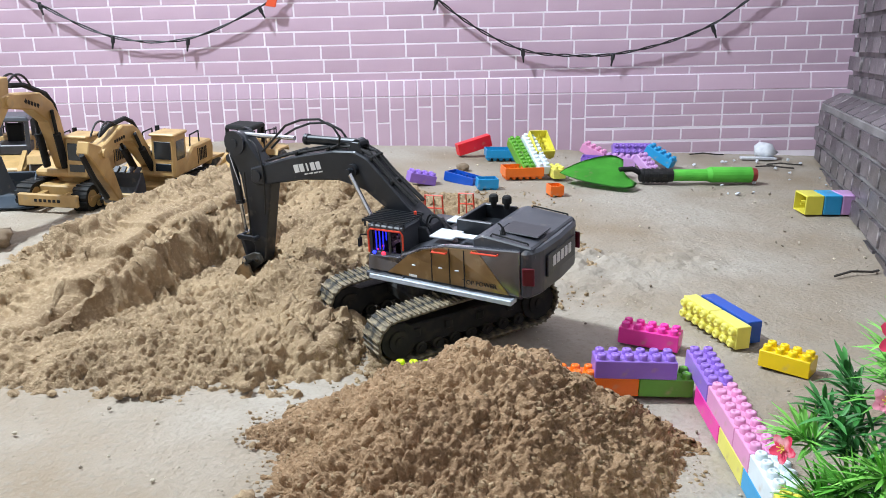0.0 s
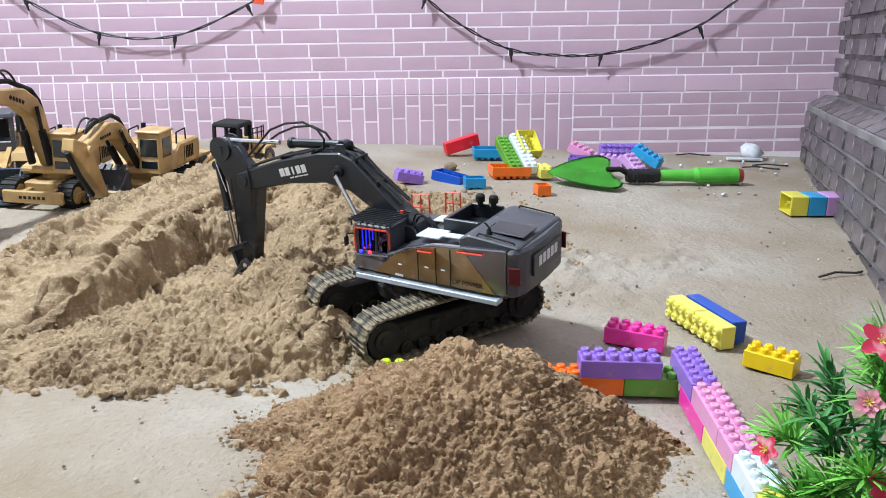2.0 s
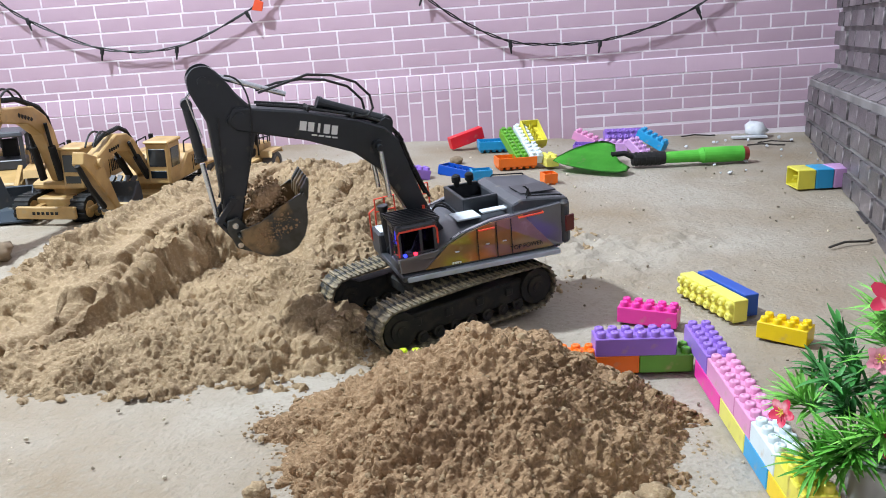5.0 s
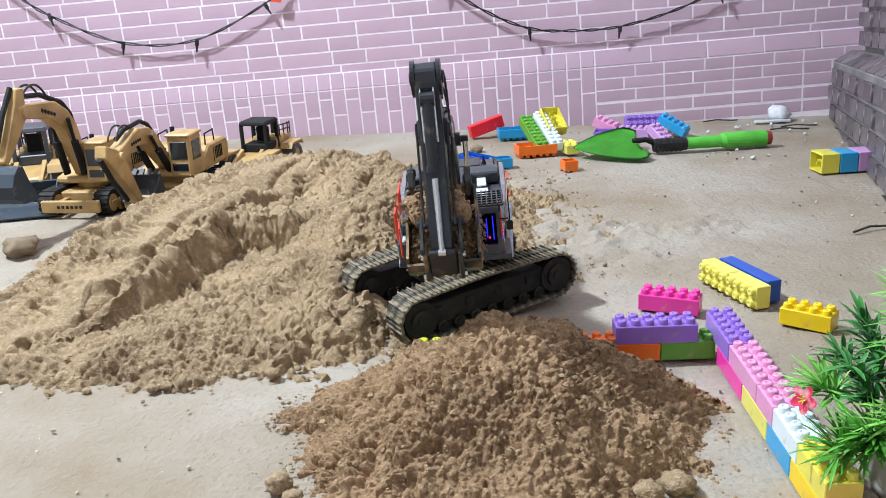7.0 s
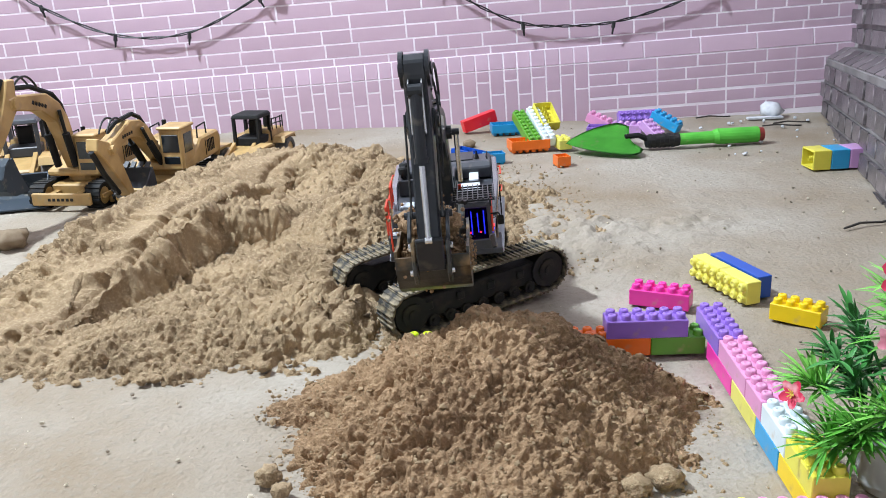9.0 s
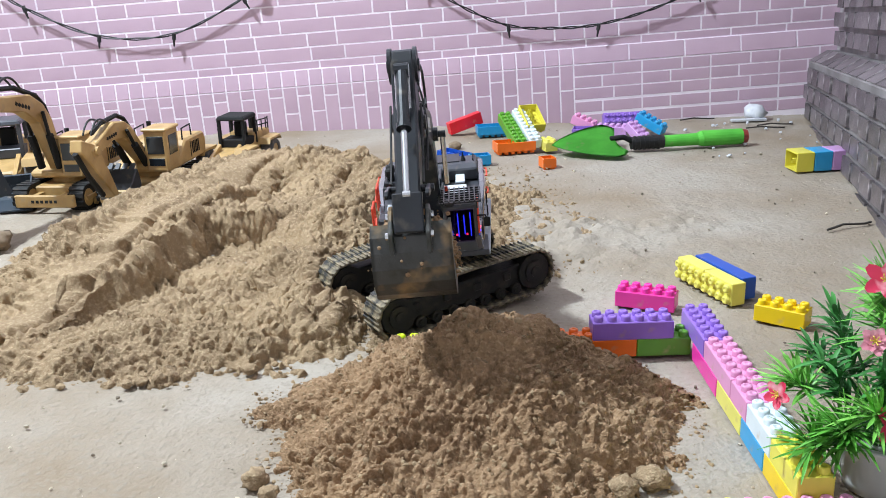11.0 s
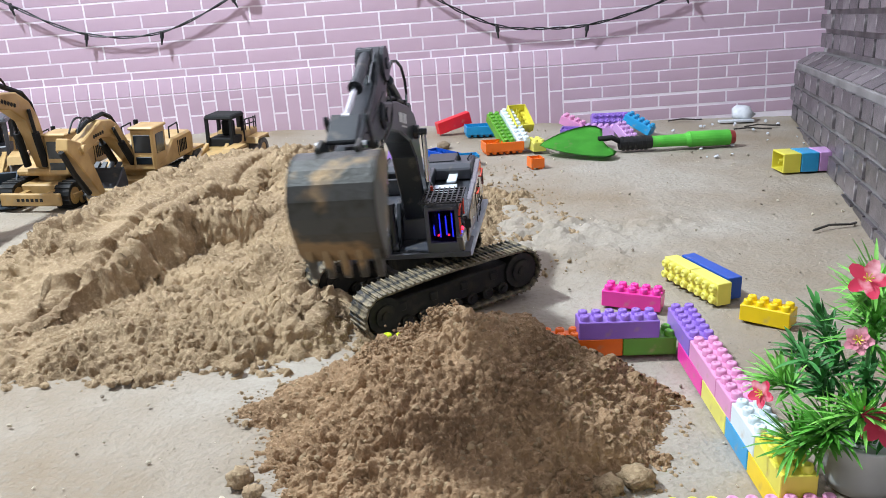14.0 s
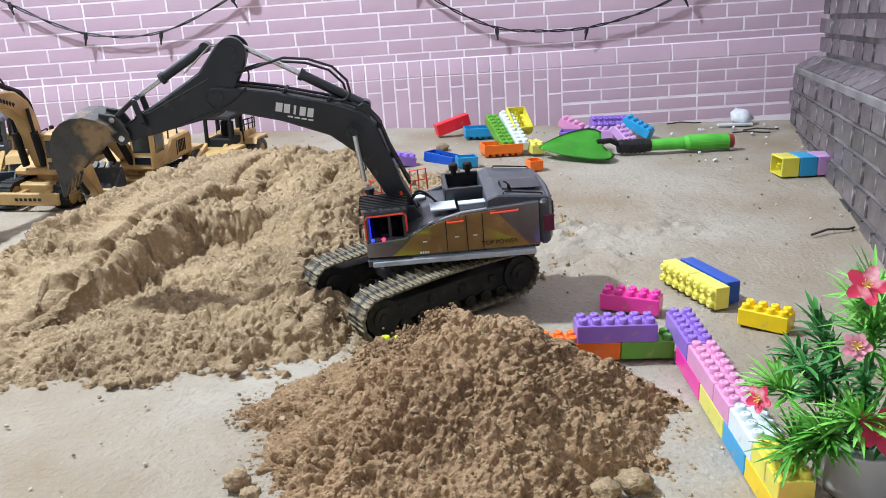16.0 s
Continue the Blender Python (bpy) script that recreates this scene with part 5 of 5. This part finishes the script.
# ---- three blocks pushed together near the grey wall, lying on their side ----
SIDE = pose(0.756, 1.945, 0.0445, 0, 90, 6) @ pose(0, 0, 0)
for k, (colour, words) in enumerate((("yellow", "yellow block lying on its side, hollow end showing"), ("sky", "sky blue block clipped between two others"), ("lilac", "pale lilac block with studs against the grey wall"))):
    block(colour, 2, 3, SIDE @ pose(0, 0, 0.0415 * k) @ Matrix.Diagonal((1.3, 1.1, 1.75, 1)), words, k == 2, "clipped blocks")

# ---- yellow and blue blocks lying on their sides ----
LAY = pose(0.340, 1.330, 0, 0, 0, -71)
block("pale_yellow", 4, 2, LAY @ pose(0.0, 0.025, 0, 90, 0, 0) @ pose(0, 0, 0), "pale yellow block lying on its side, studs outward", True, "laid blocks")
block("pale_yellow", 4, 2, LAY @ pose(4 * PITCH + 0.001, 0.025, 0, 90, 0, 0), "pale yellow block lying on its side, studs outward", True, "laid blocks")
block("blue", 7, 2, LAY @ pose(0.004, 0.053, 0, 90, 0, 0), "dark blue block lying on its side", False, "laid blocks")


# ---- potted plant ----
M["leaf"] = mat("green_plastic_leaf", rgb("67b044"), 0.42, second=rgb("509636"), scale=40, island=0.25)
M["leaf_pale"] = mat("pale_green_leaf", rgb("8bcb5e"), 0.42, second=rgb("70b54d"), scale=40, island=0.25)
M["leaf_dark"] = mat("dark_green_leaf", rgb("42873f"), 0.42, second=rgb("316c33"), scale=40, island=0.25)
M["petal"] = mat("red_pink_petal", rgb("cf2f52"), 0.5, second=rgb("f2c4cc"), scale=45, low=0.55, high=0.72)
M["petal_pale"] = mat("pale_pink_petal", rgb("e6aab4"), 0.5, second=rgb("d77a90"), scale=50)
M["pot"] = mat("white_glazed_pot", rgb("dcdcda"), 0.25, second=rgb("c9c8c6"), scale=12)
M["stamen"] = mat("yellow_stamen", rgb("e2c95a"), 0.5)
POT = Vector((0.384, 0.762, 0.0))
plant = thing("potted_plant", pose(*POT), "artificial flowering plant in a small white pot", "potted plant")
bm = bmesh.new()
prof = [(0.020, 0.0), (0.030, 0.002), (0.033, 0.012), (0.038, 0.050), (0.040, 0.053), (0.0375, 0.054), (0.034, 0.046), (0.0, 0.045)]
n = 28
rings = [[bm.verts.new((r * math.cos(2 * math.pi * k / n), r * math.sin(2 * math.pi * k / n), z)) for k in range(n)] for r, z in prof[:-1]]
for a, b in zip(rings, rings[1:]):
    for k in range(n):
        bm.faces.new((a[k], a[(k + 1) % n], b[(k + 1) % n], b[k]))
bm.faces.new(rings[0][::-1])
bm.faces.new(rings[-1])
part("pot", bm, M["pot"], plant, "small white pot", smooth=True)


def add_leaf(bm, base, d, length, width, droop):
    """A folded blade leaf from base along d."""
    d = d.normalized()
    side = d.cross(Vector((0, 0, 1)))
    side = side.normalized() if side.length > 0.05 else Vector((1, 0, 0))
    up = side.cross(d)
    prev = None
    for i in range(5):
        s = i / 4
        c = base + d * length * s - Vector((0, 0, 1)) * droop * length * s * s
        w = width * (0.35 + 1.6 * s) * (1 - s) ** 0.7 if i < 4 else 0.0003
        row = [bm.verts.new(c - side * w + up * w * 0.35), bm.verts.new(c), bm.verts.new(c + side * w + up * w * 0.35)]
        if prev:
            bm.faces.new((prev[0], prev[1], row[1], row[0]))
            bm.faces.new((prev[1], prev[2], row[2], row[1]))
        prev = row


rng = random.Random(7)
STEMS = [(-0.085, -0.01, 0.135), (-0.075, -0.045, 0.085), (-0.045, -0.055, 0.105), (-0.055, 0.03, 0.165), (-0.02, -0.02, 0.175), (0.01, 0.03, 0.185), (0.03, -0.03, 0.15), (0.055, 0.01, 0.14), (-0.095, 0.03, 0.095), (-0.03, 0.06, 0.14), (0.03, 0.06, 0.15), (-0.06, -0.02, 0.06),
         (0.0, -0.06, 0.09), (0.05, -0.05, 0.08), (-0.012, 0.0, 0.205), (-0.035, -0.04, 0.14), (-0.10, -0.03, 0.06), (0.07, 0.04, 0.10), (-0.07, 0.05, 0.125), (0.02, 0.0, 0.12)]
for i, (x, y, z) in enumerate(STEMS):
    x = x * 0.78 if x < 0 else x
    tip = Vector((x, y, z))
    bm = bmesh.new()
    add_tube(bm, arc((x * 0.12, y * 0.12, 0.046), tip, (-x * 0.12, -y * 0.12, 0.012), 8), 0.0013, n=5)
    stem = part("stem", bm, M["leaf_dark"], plant)
    bm = bmesh.new()
    out = Vector((x, y, 0)).normalized()
    kind = i % 3
    for k in range(70 if kind else 46):
        a = rng.uniform(0, 2 * math.pi)
        e = rng.uniform(0.05, 1.3)
        d = Vector((math.cos(a) * math.cos(e), math.sin(a) * math.cos(e), math.sin(e))) + out * 0.5
        base = tip.lerp(Vector((x * 0.4, y * 0.4, 0.05 + 0.3 * (z - 0.05))), rng.uniform(0, 0.35) if kind else rng.uniform(0, 0.8))
        add_leaf(bm, base, d, rng.uniform(0.030, 0.054) if kind else rng.uniform(0.022, 0.034), 0.0026 if kind else 0.0032, rng.uniform(0.0, 0.4))
    part("leaves", bm, (M["leaf_dark"], M["leaf"], M["leaf_pale"])[kind], plant, smooth=True)


def flower(at, face, size, double):
    root = Matrix.Translation(at) @ Vector(face).to_track_quat("Z", "Y").to_matrix().to_4x4()
    bm = bmesh.new()
    for ring in range(3 if double else 1):
        for k in range(5):
            a = 2 * math.pi * k / 5 + ring * 0.6
            tilt = 0.35 + ring * 0.35
            r = size * (1 - ring * 0.22)
            grid = []
            for i in range(5):
                s = i / 4
                w = r * 0.36 * math.sin(math.pi * (0.10 + 0.78 * s))
                row = []
                for j in (-1, -0.5, 0, 0.5, 1):
                    u = r * s * math.cos(tilt * (1 - 0.5 * s)) + r * 0.05
                    v = r * s * math.sin(tilt) * 0.55 + abs(j) * w * 0.18
                    p = Vector((u * math.cos(a) - j * w * math.sin(a), u * math.sin(a) + j * w * math.cos(a), v))
                    row.append(bm.verts.new(root @ p))
                grid.append(row)
            for p, q in zip(grid, grid[1:]):
                for j in range(4):
                    bm.faces.new((p[j], p[j + 1], q[j + 1], q[j]))
    f = part("flower", bm, M["petal_pale"] if double else M["petal"], plant, "pale pink double bloom" if double else "red pink open bloom", smooth=True)
    bm = bmesh.new()
    for k in range(6):
        a = 2 * math.pi * k / 6
        add_tube(bm, [root @ Vector((0, 0, 0.001)), root @ Vector((0.004 * math.cos(a), 0.004 * math.sin(a), size * 0.45))], 0.0006, n=4)
    part("stamen", bm, M["stamen"], f)


for at, face, size, double in (((-0.034, -0.036, 0.218), (-0.3, -0.8, 0.6), 0.017, False), ((-0.020, -0.062, 0.098), (-0.2, -0.9, 0.5), 0.020, False), ((-0.100, -0.004, 0.100), (-0.8, -0.5, 0.3), 0.013, False),
                               ((-0.040, -0.045, 0.168), (-0.4, -0.8, 0.5), 0.012, True), ((0.045, -0.045, 0.100), (0.1, -0.9, 0.5), 0.014, True)):
    flower(Vector(at), face, size, double)


# ---- string lights on the wall ----
M["orange_flag"] = mat("orange_red_plastic", rgb("e2542f"), 0.5)
CORD_Y = 2.640


def cord(points, label, bulbs):
    root = thing("string_light", pose(0, CORD_Y, 0), label, "string light", "string lights")
    dense = []
    for i in range(len(points) - 1):
        p0, p1, p2, p3 = points[max(i - 1, 0)], points[i], points[i + 1], points[min(i + 2, len(points) - 1)]
        for k in range(8):
            s = k / 8
            dense.append(tuple(0.5 * (2 * b + (c - a) * s + (2 * a - 5 * b + 4 * c - d) * s * s + (3 * b - a - 3 * c + d) * s ** 3) for a, b, c, d in zip(p0, p1, p2, p3)))
    dense.append(points[-1])
    for q in (0.0, math.pi):
        bm = bmesh.new()
        add_tube(bm, [(x + 0.0022 * math.cos(i * 0.9 + q) * 0.4, 0.003 * math.sin(i * 0.9 + q), z + 0.0028 * math.cos(i * 0.9 + q)) for i, (x, z) in enumerate(dense)], 0.0021, n=6)
        part("wire", bm, M["rubber"], root)
    for x, z, lean in bulbs:
        bm = bmesh.new()
        d = Vector((math.sin(lean), -0.1, -math.cos(lean)))
        p = Vector((x, 0, z))
        add_cyl(bm, p + d * -0.006, p + d * 0.012, 0.0052, 0.0058, n=10)
        add_cyl(bm, p + d * 0.012, p + d * 0.030, 0.0036, 0.0022, n=10)
        part("bulb", bm, M["rubber"], root, "small dark unlit bulb")
    return root


cord([(-1.33, 0.50), (-1.268, 0.449), (-1.173, 0.379), (-0.975, 0.294), (-0.763, 0.293), (-0.552, 0.386), (-0.488, 0.443), (-0.45, 0.50)], "black cord of unlit bulbs sagging along the wall",
     [(-1.173, 0.378, 0.3), (-0.975, 0.290, -0.1), (-0.763, 0.288, -0.1), (-0.556, 0.380, 0.5)])
cord([(-0.14, 0.50), (-0.067, 0.421), (0.05, 0.340), (0.183, 0.282), (0.31, 0.270), (0.438, 0.276), (0.58, 0.310), (0.705, 0.362), (0.796, 0.428), (0.902, 0.50)], "black cord of unlit bulbs sagging along the wall",
     [(-0.062, 0.414, -0.3), (0.183, 0.277, 0.1), (0.438, 0.272, -0.15), (0.710, 0.354, 0.4)])
bm = bmesh.new()
add_prism(bm, [(-0.016, -0.010), (0.012, -0.014), (0.018, 0.010), (-0.004, 0.022)], 0.006, bevel=0.001)
o = obj("tag", bm, M["orange_flag"])
o.location = (-0.523, CORD_Y - 0.006, 0.398)
tagged(o, "orange red plastic tag hanging on the cord", "tag")


# ---- brickwork ----
def brick_mesh(name, w, h, d, material):
    bm = bmesh.new()
    add_box(bm, (w, d, h), (0, 0, 0), bevel=0.0006)
    return mesh_of(name, bm, material)


BRICKS = {}


def lay(parent, name, w, h, d, material, m):
    key = (name, round(w, 3), round(h, 3), d)
    if key not in BRICKS:
        BRICKS[key] = brick_mesh(name, round(w, 3), round(h, 3), d, material)
    return shared(name, BRICKS[key], parent, m)


JOINT = 0.0046
ORIGIN = Vector((-0.535, WALL_Y + 0.004, 0))
NORTH = Matrix.Translation(ORIGIN) @ Matrix.Rotation(-TURN, 4, "Y")
rng = random.Random(3)
u = -1.0
while u < 1.75:
    w = rng.choice((0.158, 0.098))
    lay(wall_north, "brick", w - JOINT, 0.019, 0.008, M["pink_wall"], NORTH @ pose(u + w / 2, 0.0033, 0.1835))
    u += w
# courses of the upper wall
for row in range(8):
    v = 0.195 + 0.0395 * row
    u = -1.0 - rng.uniform(0, 0.1)
    k = row
    while u < 1.75:
        w = rng.choice((0.158, 0.158, 0.150, 0.098)) if k % 2 else rng.choice((0.098, 0.158, 0.085))
        lay(wall_north, "brick", w - JOINT, 0.0395 - JOINT, 0.008, M["pink_wall"], NORTH @ pose(u + w / 2, 0.0033, v + 0.0198))
        u += w
        k += 1
# the thicker skirting below, with its sloping ledge
bm = bmesh.new()
add_prism(bm, [(0.02, -0.16), (-0.012, -0.16), (-0.012, 0.126), (-0.004, 0.172), (0.02, 0.172)], 2.9, axis="x", centre=0.45)
skirting = obj("baseboard", bm, M["joint"])
skirting.matrix_basis = NORTH
structure(skirting, "thick skirting of the pink wall with upright bricks", "skirting")
u, k = -0.95, 0
while u < 0.905:
    cut = (0.060, 0.020)[k % 2] + rng.uniform(-0.006, 0.006)
    w = 0.0405 + rng.uniform(-0.002, 0.002)
    top = 0.126
    for a, b in ((cut + 0.035, top), (-0.065, cut + 0.035)):
        lay(skirting, "upright_brick", w - JOINT, b - a - JOINT, 0.007, M["pink_wall"], pose(u + w / 2, -0.0092, (a + b) / 2))
    lay(skirting, "ledge_brick", w - JOINT, 0.044, 0.006, M["pink_wall"], pose(u + w / 2, -0.0066, 0.149, -10, 0, 0))
    u += w
    k += 1
while u < 1.66:
    w = 0.16
    lay(skirting, "ledge_brick", w - JOINT, 0.044, 0.006, M["pink_wall"], pose(u + w / 2, -0.0066, 0.149, -10, 0, 0))
    u += w
row = 0
for v in (0.098, 0.064, 0.030, -0.008, -0.046):
    u = 0.910 + (0.0 if row % 2 else -0.0)
    k = row
    while u < 1.66:
        w = (0.115, 0.082)[k % 2]
        lay(skirting, "brick", w - JOINT, 0.0300, 0.007, M["pink_wall"], pose(u + w / 2, -0.0092, v + 0.010))
        u += w
        k += 1
    row += 1
M["grey_ledge"] = mat("grey_ledge_plaster", rgb("858181"), 0.7, second=rgb("6b6667"), scale=9, bump=0.3, bump_scale=120)
# grey wall: proud uneven bricks, thicker below a grey ledge
d = (EAST_B - EAST_A).normalized()
inward = Vector((d.y, -d.x, 0))
if inward.x > 0:
    inward = -inward
EAST = Matrix((d, -inward, Vector((0, 0, 1)))).transposed().to_4x4()
EAST.translation = EAST_A
EAST = EAST @ Matrix.Rotation(-radians(4.0), 4, "Y")
bm = bmesh.new()
add_prism(bm, [(0.15, -0.3), (0.014, -0.3), (0.014, 0.148), (0.066, 0.180), (0.15, 0.180)], 2.6, axis="x", centre=1.25)
low_wall = obj("baseboard", bm, M["grey_ledge"])
low_wall.matrix_basis = EAST
structure(low_wall, "thick lower part of the grey brick wall", "skirting")
u = 0.01
while u < 1.75:
    w = 0.105 + rng.uniform(-0.008, 0.008)
    lay(low_wall, "brick", w - 0.012, 0.052, 0.010, M["grey_brick"], pose(u + w / 2, 0.041, 0.163, -58, 0, 0))
    u += w
for row in range(14):
    v = -0.16 + 0.050 * row
    low = v < 0.10
    if 0.10 <= v < 0.18:
        continue
    u = 0.01 + (0.05 if row % 2 else 0.0)
    while u < 1.75:
        w = 0.105 + rng.uniform(-0.008, 0.008)
        off = (0.012 if low else 0.074) + rng.uniform(-0.0025, 0.0025)
        lay(low_wall if low else wall_east, "brick", w - 0.012, 0.038, 0.010, M["grey_brick"], (Matrix() if low else EAST) @ pose(u + w / 2, off, v + 0.025, 0, rng.uniform(-1, 1), 0))
        u += w


# ---- stones, clods and litter ----
def rough_lump(seed, r):
    bm = lump(seed, r, 0.7, 3)
    for v in bm.verts:
        v.co *= 1 + 0.22 * noise.noise(v.co / r * 3.1 + Vector((seed, 0, 0))) + 0.14 * noise.noise(v.co / r * 7.0)
    return bm


M["stone"] = mat("sandy_stone", rgb("8d7b66"), 0.9, second=rgb("75634f"), scale=40, bump=0.4)
M["white_lump"] = mat("white_plaster_lump", rgb("d9dbe0"), 0.8, second=rgb("bfc1c8"), scale=40, bump=0.3)
for k, (x, y, r, words) in enumerate(((-0.700, 1.505, 0.020, "round sandy stone beside the heap"), (-0.40, 1.02, 0.007, "small dark clod on the dusty floor"), (-0.258, 1.048, 0.009, "small dark clod on the dusty floor"), (-0.385, 1.025, 0.007, "small dark clod on the dusty floor"),
                                      (-0.202, 0.800, 0.013, "dark clod at the foot of the sand pile"), (-0.185, 0.775, 0.010, "dark clod at the foot of the sand pile"), (0.180, 0.775, 0.016, "pale clod at the foot of the sand pile"), (0.150, 0.762, 0.014, "pale clod at the foot of the sand pile"),
                                      (0.165, 1.60, 0.010, "small clod beside the sand"), (0.26, 1.64, 0.008, "small clod on the dusty floor"), (0.02, 2.33, 0.016, "sandy stone near the blocks"), (-0.10, 2.06, 0.018, "sandy clod near the heap"), (-0.835, 1.60, 0.03, "sandy lump at the floor's edge"))):
    o = obj("clod", rough_lump(40 + k, r), M["stone"] if k in (0, 10, 12) else M["sand"], smooth=True)
    o.location = (x, y, r * 0.45)
    tagged(o, words, "clod", "loose clods")
o = obj("plaster_lump", lump(90, 0.032, 0.75), M["white_lump"], smooth=True)
o.location = (0.885, 2.60, 0.016)
tagged(o, "white lump of plaster near the corner", "plaster lump")
bm = bmesh.new()
add_box(bm, (0.10, 0.018, 0.006), (0, 0, 0.003), bevel=0.001)
o = obj("strip", bm, M["white_lump"])
o.matrix_basis = pose(0.855, 2.565, 0, 0, 0, 2)
tagged(o, "white strip lying near the corner", "strip")
M["twig"] = mat("dark_twig", rgb("3a3430"), 0.8)
for k, (x, y, a) in enumerate(((0.90, 2.48, 2), (0.86, 2.44, -8), (0.70, 1.545, 20), (0.72, 2.60, 3))):
    bm = bmesh.new()
    add_tube(bm, [(-0.05, 0, 0.003), (-0.01, 0.006, 0.006), (0.03, -0.002, 0.004), (0.05, 0.004, 0.003)], 0.0022, n=5)
    o = obj("twig", bm, M["twig"])
    o.matrix_basis = pose(x, y, 0, 0, 0, a)
    tagged(o, "thin dark twig on the dusty floor", "twig", "twigs")


def scatter(name, count, place, radius, material, label, category, seed):
    """Many small lumps in one mesh."""
    rs = random.Random(seed)
    base = bmesh.new()
    bmesh.ops.create_icosphere(base, subdivisions=1, radius=1.0)
    vs = [v.co.copy() for v in base.verts]
    fs = [[v.index for v in f.verts] for f in base.faces]
    base.free()
    co, faces = [], []
    for _ in range(count):
        x, y, z = place(rs)
        r = radius(rs)
        s = [r * rs.uniform(0.7, 1.25) for _ in range(3)]
        q = Euler((rs.uniform(0, 6), rs.uniform(0, 6), rs.uniform(0, 6))).to_matrix()
        o = len(co)
        for v in vs:
            p = q @ Vector((v.x * s[0], v.y * s[1], v.z * s[2])) * rs.uniform(0.68, 1.25)
            co.append((x + p.x, y + p.y, z + p.z * 0.85))
        faces += [[i + o for i in f] for f in fs]
    me = bpy.data.meshes.new(name)
    me.from_pydata(co, [], faces)
    me.materials.append(material)
    return tagged(new(name, me), label, category, kind="stuff")


def spots(seed, count, x0, x1, y0, y1, field, least):
    """Places on a field, drawn at once and handed out one by one."""
    rs = np.random.RandomState(seed)
    x, y = rs.uniform(x0, x1, count), rs.uniform(y0, y1, count)
    z = field(x, y)
    ok = z > least
    return iter(list(zip(x[ok].tolist(), y[ok].tolist(), np.maximum(z[ok], 0.0).tolist())))


BANK_SPOTS = spots(51, 9000, -0.9, 0.25, 1.0, 2.2, lambda x, y: np.where(np.abs(ramp_distance(x, y)[0]) > 0.05, bank_height(x, y), -1.0), -0.015)
PILE_SPOTS = spots(52, 9000, -0.29, 0.33, 0.62, 1.15, pile_height, -0.02)


def near_bank(rs):
    return next(BANK_SPOTS)


def near_pile(rs):
    return next(PILE_SPOTS)


def on_floor(rs):
    return rs.uniform(-0.7, 0.8), 0.72 + 1.85 * rs.random() ** 1.3, 0.0


def near_tracks(rs):
    a = rs.random() ** 1.6
    y = rs.uniform(1.35, 2.1)
    return 0.02 + 0.22 * a + rs.gauss(0, 0.02), y, 0.001


M["crumb"] = mat("sand_crumb", rgb("a58e6f"), 0.95, second=rgb("8a7459"), scale=30, island=0.15)
M["grit"] = mat("floor_grit", rgb("8d8071"), 0.95, second=rgb("c9bda9"), scale=9, low=0.48, high=0.52, island=0.3)
scatter("sand_crumbs", 2600, near_bank, lambda r: 0.0011 + 0.0046 * r.random() ** 6, M["crumb"], "crumbs of damp sand on the heap", "sand", 1)
scatter("sand_crumbs", 2600, near_pile, lambda r: 0.0009 + 0.0036 * r.random() ** 6, M["crumb"], "crumbs of damp sand on the pile", "sand", 2)
scatter("floor_grit", 1500, on_floor, lambda r: 0.0007 + 0.0028 * r.random() ** 6, M["grit"], "loose grit on the dusty floor", "grit", 3)
scatter("white_beads", 26, lambda r: (r.uniform(0.62, 1.0), r.uniform(2.1, 2.55), 0.003), lambda r: r.uniform(0.003, 0.006), M["white_lump"], "small white beads near the corner", "beads", 4)
scatter("sand_crumbs", 900, near_tracks, lambda r: 0.0010 + 0.0055 * r.random() ** 7, M["crumb"], "sand crumbs strewn on the floor by the heap", "sand", 5)


motions()
